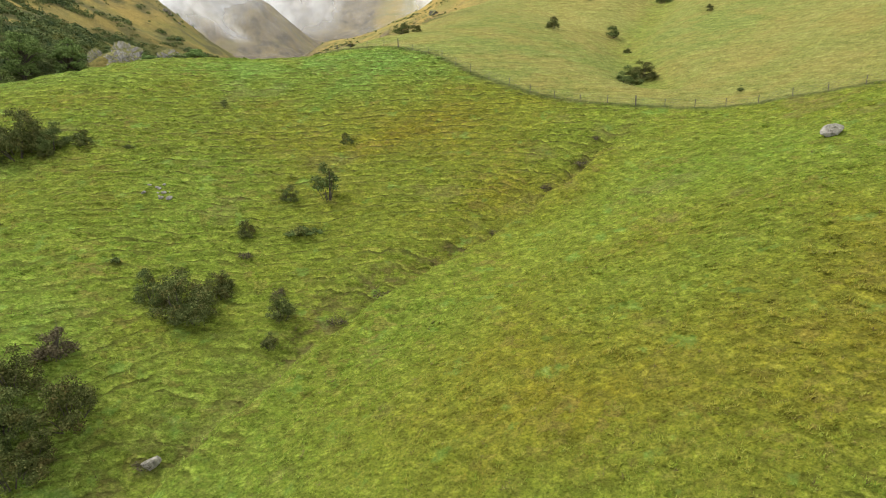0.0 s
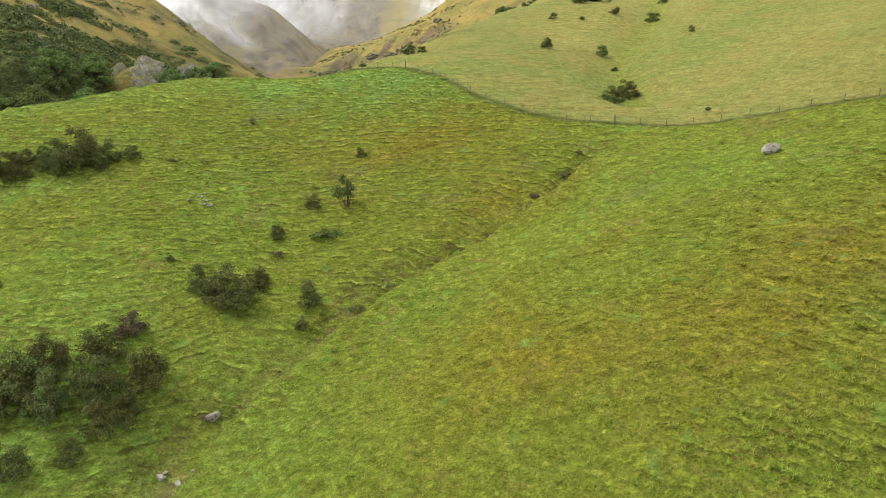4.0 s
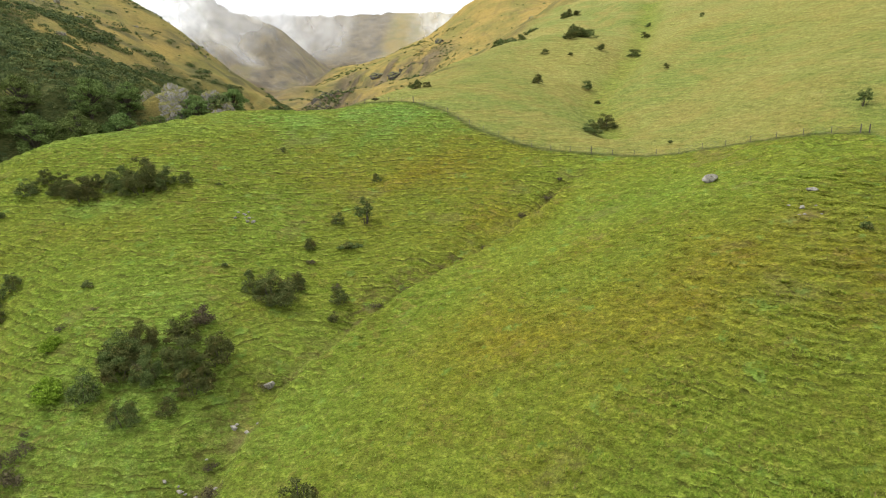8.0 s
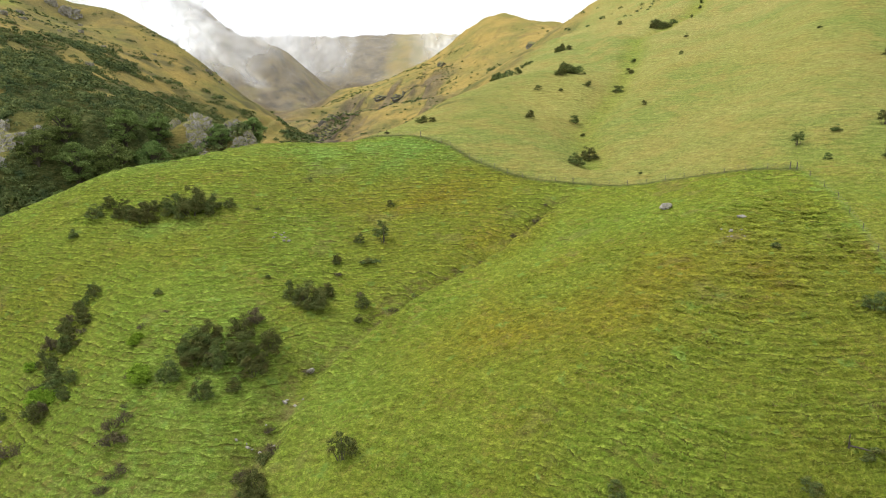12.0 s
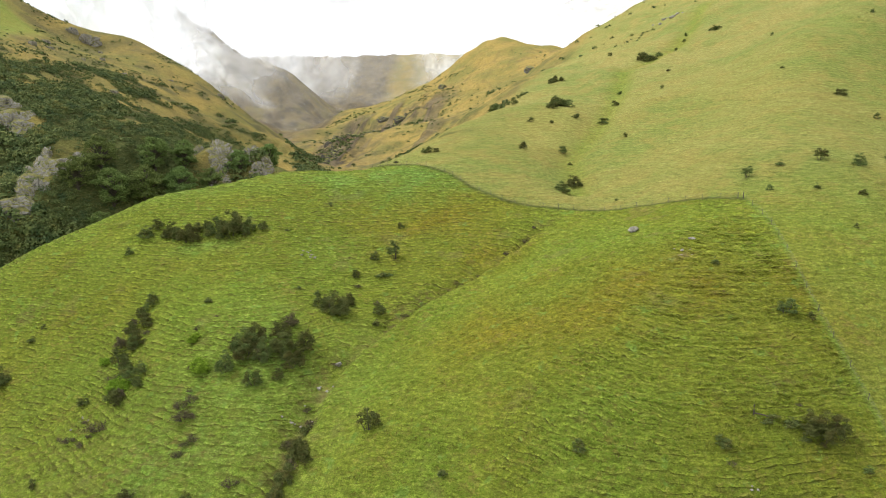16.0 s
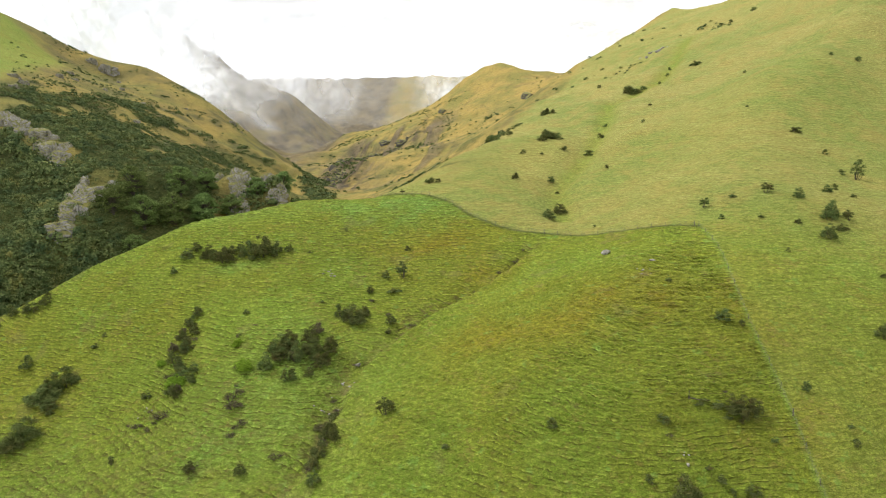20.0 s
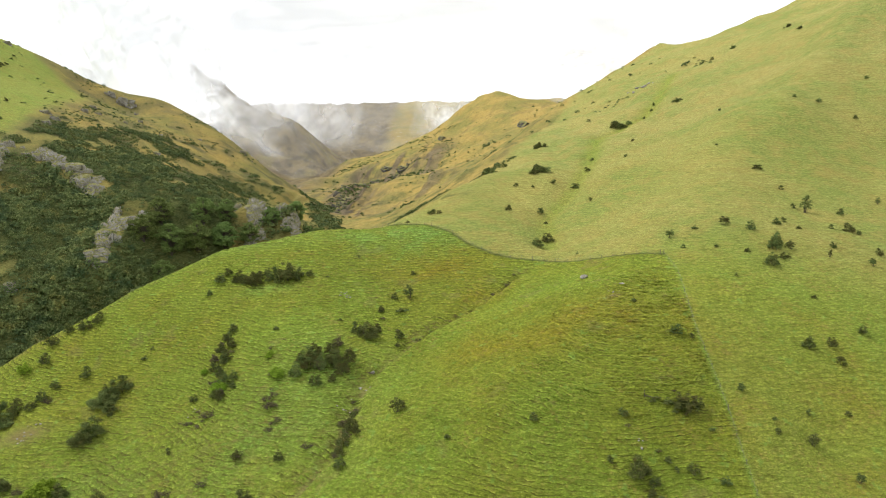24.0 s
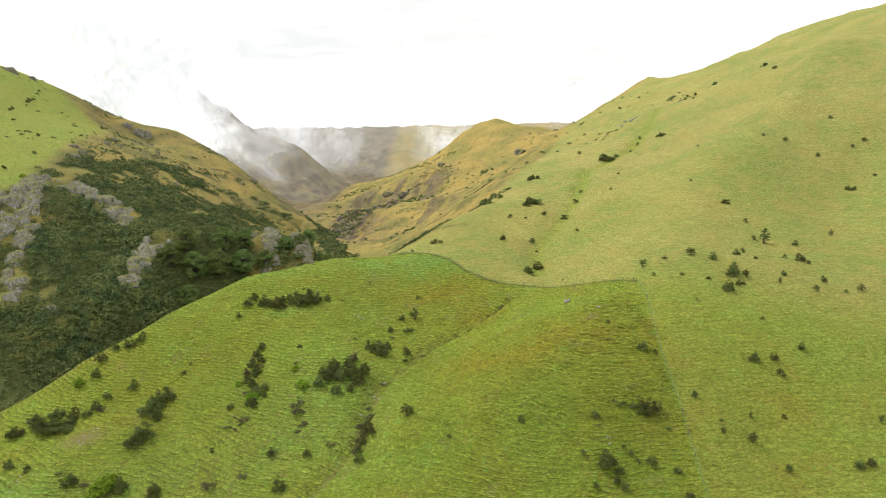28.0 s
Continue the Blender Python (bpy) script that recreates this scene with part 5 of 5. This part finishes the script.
build_scrub("scrub", "dense dark green scrub covering the gorge wall", (-330, -60), (120, 480), 30000, gorge_cover, (2.0, 4.6), 66, 21, LEAF_SCRUB, 0.62)
build_scrub("scrub", "dense green scrub on the steep foot of the gorge wall", (-215, -105), (130, 228), 8000, gorge_cover, (1.8, 4.2), 66, 27, LEAF_SCRUB, 0.62)
build_scrub("scrub", "scattered dark scrub on the tussock ridge", (-420, -100), (300, 560), 6000,
            lambda x, y, z: masks(x, y, z)["gorge"] * (0.15 + 0.85 * ramp(-side_of_line(x, y, MEADOW_EDGE), 0, 8)) * ramp(z, 95, 120) * (0.08 + ramp(fbm(x / 22, y / 22, 3), 0.05, 0.6)), (0.9, 2.4), 20, 22, LEAF_SCRUB)
BAND_LOW = [(-40, 238), (-18, 258), (2, 272), (20, 296), (34, 312)]
build_scrub("scrub", "dark scrub in bands on the golden hill", (-160, 200), (420, 1050), 7000,
            lambda x, y, z: (1 - masks(x, y, z)["gorge"]) * (0.06 + ramp(fbm(x / 40 + 3, y / 60, 3), 0.25, 0.7)) * ramp(225 - z, 0, 60), (1.4, 3.4), 18, 23, LEAF_SCRUB)
build_scrub("scrub", "grey-green scrub on a rocky band of the golden hill", (-150, -20), (490, 810), 3000,
            lambda x, y, z: ramp(16 - dist_to_line(x, y, BAND) + 8 * vnoise(x / 14, y / 30), 0, 10), (1.6, 3.6), 22, 25, LEAF_SCRUB)
build_scrub("scrub", "dark scrub under the brow of the hill", (-60, 50), (225, 320), 1500,
            lambda x, y, z: ramp(8 - dist_to_line(x, y, BAND_LOW) + 4 * vnoise(x / 8, y / 8), 0, 4), (1.6, 3.4), 36, 26, LEAF_SCRUB)
build_scrub("scrub", "dark trees and scrub in the bed of the gorge", (-178, -40), (205, 600), 8000,
            lambda x, y, z: ramp(13 + 13 * ramp(310 - y, 0, 50) - dist_to_line(x, y, STREAM) + 6 * vnoise(x / 12, y / 12), 0, 8) * (1 - masks(x, y, z)["paddock"]), (2.2, 4.8), 40, 28, LEAF_SCRUB)
build_scrub("scrub", "rank green scrub along the valley stream", (-200, -95), (60, 200), 2600,
            lambda x, y, z: ramp(28 - dist_to_line(x, y, STREAM), 0, 14) * 0.9, (1.5, 3.4), 36, 24, LEAF_SCRUB)


# ---- grass ----
def grass_material():
    mat, nt, bsdf = nodes_of("grass_blades", 0.85, 0.05)
    geo = nt.nodes.new("ShaderNodeNewGeometry")
    tuft = noise_node(nt, 1.3, 4, 0.65)
    mixed = math_node(nt, "ADD", math_node(nt, "ADD", math_node(nt, "MULTIPLY", geo.outputs["Random Per Island"], 0.16), math_node(nt, "MULTIPLY", attribute(nt, "tone"), 0.36)), math_node(nt, "MULTIPLY", tuft, 0.52))
    g = ramp_node(nt, mixed, (0.25, (0.068, 0.135, 0.012)), (0.5, (0.145, 0.232, 0.022)), (0.62, (0.20, 0.275, 0.035)), (0.8, (0.28, 0.34, 0.07)))
    o = ramp_node(nt, mixed, (0.25, (0.125, 0.10, 0.014)), (0.5, (0.22, 0.187, 0.022)), (0.62, (0.26, 0.22, 0.032)), (0.8, (0.32, 0.275, 0.06)))
    lush = ramp_node(nt, mixed, (0.25, (0.09, 0.18, 0.026)), (0.5, (0.20, 0.32, 0.052)), (0.8, (0.41, 0.53, 0.16)))
    col = mix_node(nt, attribute(nt, "dry"), g, o)
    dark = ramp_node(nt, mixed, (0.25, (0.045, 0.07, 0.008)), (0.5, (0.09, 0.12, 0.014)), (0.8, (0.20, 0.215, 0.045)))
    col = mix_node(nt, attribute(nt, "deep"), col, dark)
    col = mix_node(nt, attribute(nt, "lush"), col, lush)
    dead = ramp_node(nt, mixed, (0.3, (0.05, 0.036, 0.016)), (0.7, (0.18, 0.135, 0.06)))
    nt.links.new(mix_node(nt, attribute(nt, "brown"), col, dead), bsdf.inputs["Base Color"])
    return mat


def build_grass():
    """Tussocks of long grass all over the paddock, thickest on the lips of the sheep tracks, bowing downhill."""
    rng = np.random.RandomState(40)
    n = 250000
    x, y = rng.uniform(-104, 57, n), rng.uniform(60, 202, n)
    x, y = np.r_[x, rng.uniform(-12, 57, 110000)], np.r_[y, rng.uniform(76, 122, 110000)]    # thickest on the knoll
    n = len(x)
    z0 = land(x, y)
    m = masks(x, y, z0)
    phase = track_phase(x, y, z0)
    f = phase - np.floor(phase)
    lip = np.clip(np.exp(-(((f - 1.0) / 0.16) ** 2)) + np.exp(-((f / 0.22) ** 2)), 0, 1)
    clump = np.clip(0.5 + 0.9 * vnoise(x / 0.95, y / 0.75), 0, 1)
    ok = (m["paddock"] > 0.5) & (rng.uniform(0, 1, n) < 0.25 + (0.42 * lip + 0.3 * clump) * (1 - flank(x, y, m)) + 0.5 * clump * flank(x, y, m)) & (m["d_gully"] > 0.5)
    x, y, z0, lip, clump = x[ok], y[ok], z0[ok], lip[ok], clump[ok]
    m = {k: v[ok] for k, v in m.items()}
    z = z0 + relief(x, y, z0, m)
    gx, gy = (land(x + 1, y) - z0)[:, None], (land(x, y + 1) - z0)[:, None]
    n, blades = len(x), 7
    a = rng.uniform(0, 6.28, (n, 1)) + np.arange(blades) * 6.28 / blades + rng.normal(size=(n, blades)) * 0.35
    a = a + 0.45 * np.sin(np.arctan2(-gy, -gx) - a)
    vigour = (0.55 + 0.35 * lip + 0.45 * clump * np.clip(0.6 + vnoise(x / 4, y / 2.5), 0.2, 1))[:, None] * rng.uniform(0.6, 1.25, (n, 1))
    tall = rng.uniform(0.06, 0.18, (n, blades)) * vigour
    out = rng.uniform(0.10, 0.27, (n, blades)) * vigour
    jx, jy = np.cos(a) * 0.03, np.sin(a) * 0.03
    base = np.stack([x[:, None] + jx, y[:, None] + jy, z[:, None] - 0.03 + jx * gx + jy * gy], 2)
    fall = (gx * np.cos(a) + gy * np.sin(a)) * out
    tip = base + np.stack([np.cos(a) * out, np.sin(a) * out, tall + 0.85 * fall], 2)
    wide = rng.uniform(0.014, 0.032, (n, blades)) * vigour
    side = np.stack([-np.sin(a) * wide, np.cos(a) * wide, 0 * a], 2)
    v = np.stack([base - side, base + side, tip], 2).reshape(-1, 3)
    each = blades * 3
    dry = np.repeat(np.clip(ground_dry(x, y, m) * 0.85 + 0.16 * rng.normal(size=n), 0, 1), each)
    cover = ground_cover(x, y, z, m, 0 * x)
    tone = np.repeat(rng.uniform(0, 1, n), each)
    brown = np.repeat((rng.uniform(0, 1, n) < 0.03 + 0.5 * cover["rank"] * ramp(m["n3"] + m["n2"], -0.2, 0.7)).astype(float), each)
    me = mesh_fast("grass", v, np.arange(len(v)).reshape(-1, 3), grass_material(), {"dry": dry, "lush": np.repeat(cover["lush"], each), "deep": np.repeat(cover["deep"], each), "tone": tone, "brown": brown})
    tagged(new("grass", me), "tufts of long green and ochre pasture grass", "grass", kind="stuff")


build_grass()


# ---- cloud and mist hanging in the valley head ----
def cloud_material(name, white):
    mat = bpy.data.materials.new(name)
    mat.use_nodes = True
    nt = mat.node_tree
    nt.nodes.clear()
    out = nt.nodes.new("ShaderNodeOutputMaterial")
    clear, body, through_light = (nt.nodes.new("ShaderNodeBsdf" + k) for k in ("Transparent", "Diffuse", "Translucent"))
    body.inputs["Color"].default_value = through_light.inputs["Color"].default_value = (*white, 1)
    add = nt.nodes.new("ShaderNodeMixShader")
    nt.links.new(body.outputs[0], add.inputs[1])
    nt.links.new(through_light.outputs[0], add.inputs[2])
    mix = nt.nodes.new("ShaderNodeMixShader")
    wisps = noise_node(nt, 0.009, 7, 0.52, (1, 0.3, 1.1), 0.2)
    fac = math_node(nt, "MULTIPLY", attribute(nt, "thick"), ramp_node(nt, wisps, (0.32, (0.5, 0.5, 0.5)), (0.68, (1, 1, 1))), True)
    nt.links.new(fac, mix.inputs[0])
    nt.links.new(clear.outputs[0], mix.inputs[1])
    nt.links.new(add.outputs[0], mix.inputs[2])
    nt.links.new(mix.outputs[0], out.inputs["Surface"])
    return mat


CLOUD = cloud_material("cloud", (0.90, 0.91, 0.93))


def build_cloud(centre, wide, tall, most, seed, label, shear=0.0, power=1.0, ragged=0.22):
    """A bank of mist: a swelling sheet that thins out to nothing at its rim."""
    nu, nv = 110, 44
    u, v = np.meshgrid(np.linspace(-1, 1, nu), np.linspace(-1, 1, nv))
    swell = fbm(u * 2.2 + seed, v * 1.6 - seed, 4)
    x = centre[0] + u * wide / 2 + shear * v * tall / 2
    y = centre[1] + 40 * swell + 30 * (u * u + v * v)
    z = centre[2] + v * tall / 2
    r = np.sqrt(u * u + v * v) + ragged * fbm(u * 2.2 * max(1.4, wide / tall) + seed * 2, v * 2.2, 4)
    thick = most * np.clip(1.0 - r, 0, 1) ** power
    edge = ramp(1 - np.maximum(np.abs(u), np.abs(v)), 0, 0.15)
    idx = np.arange(nu * nv).reshape(nv, nu)
    quads = np.stack([idx[:-1, :-1], idx[:-1, 1:], idx[1:, 1:], idx[1:, :-1]], -1).reshape(-1, 4)
    me = mesh_fast("cloud", np.stack([x.ravel(), y.ravel(), z.ravel()], 1), quads, CLOUD, {"thick": np.clip(thick * edge, 0, 4).ravel()}, True)
    ob = new("cloud", me)
    ob.visible_shadow = False
    return tagged(ob, label, "cloud", kind="structure")


build_cloud((-415, 1060, 215), 310, 160, 1.3, 3, "white cloud drifting across the dark ridge", -0.6, 1.1)
build_cloud((-560, 1080, 302), 330, 290, 4.5, 5, "low cloud hiding the summit of the ridge", -0.3, 1.0, 0.12)
build_cloud((-360, 1520, 275), 340, 260, 1.2, 8, "mist in the head of the valley", 0.0, 1.15)
build_cloud((-100, 1750, 560), 2200, 460, 2.0, 11, "cloud base resting on the far range", 0.0, 0.9)
build_cloud((40, 1640, 262), 280, 210, 1.15, 25, "mist behind the golden hill", 0.0, 1.15)
build_cloud((330, 1130, 300), 420, 120, 1.6, 14, "cloud on the shoulder of the golden hill")
build_cloud((-330, 1000, 190), 620, 320, 0.24, 17, "thin haze before the dark ridge")
build_cloud((-120, 1620, 290), 1500, 460, 0.22, 21, "pale haze before the far range", 0.0, 0.5)
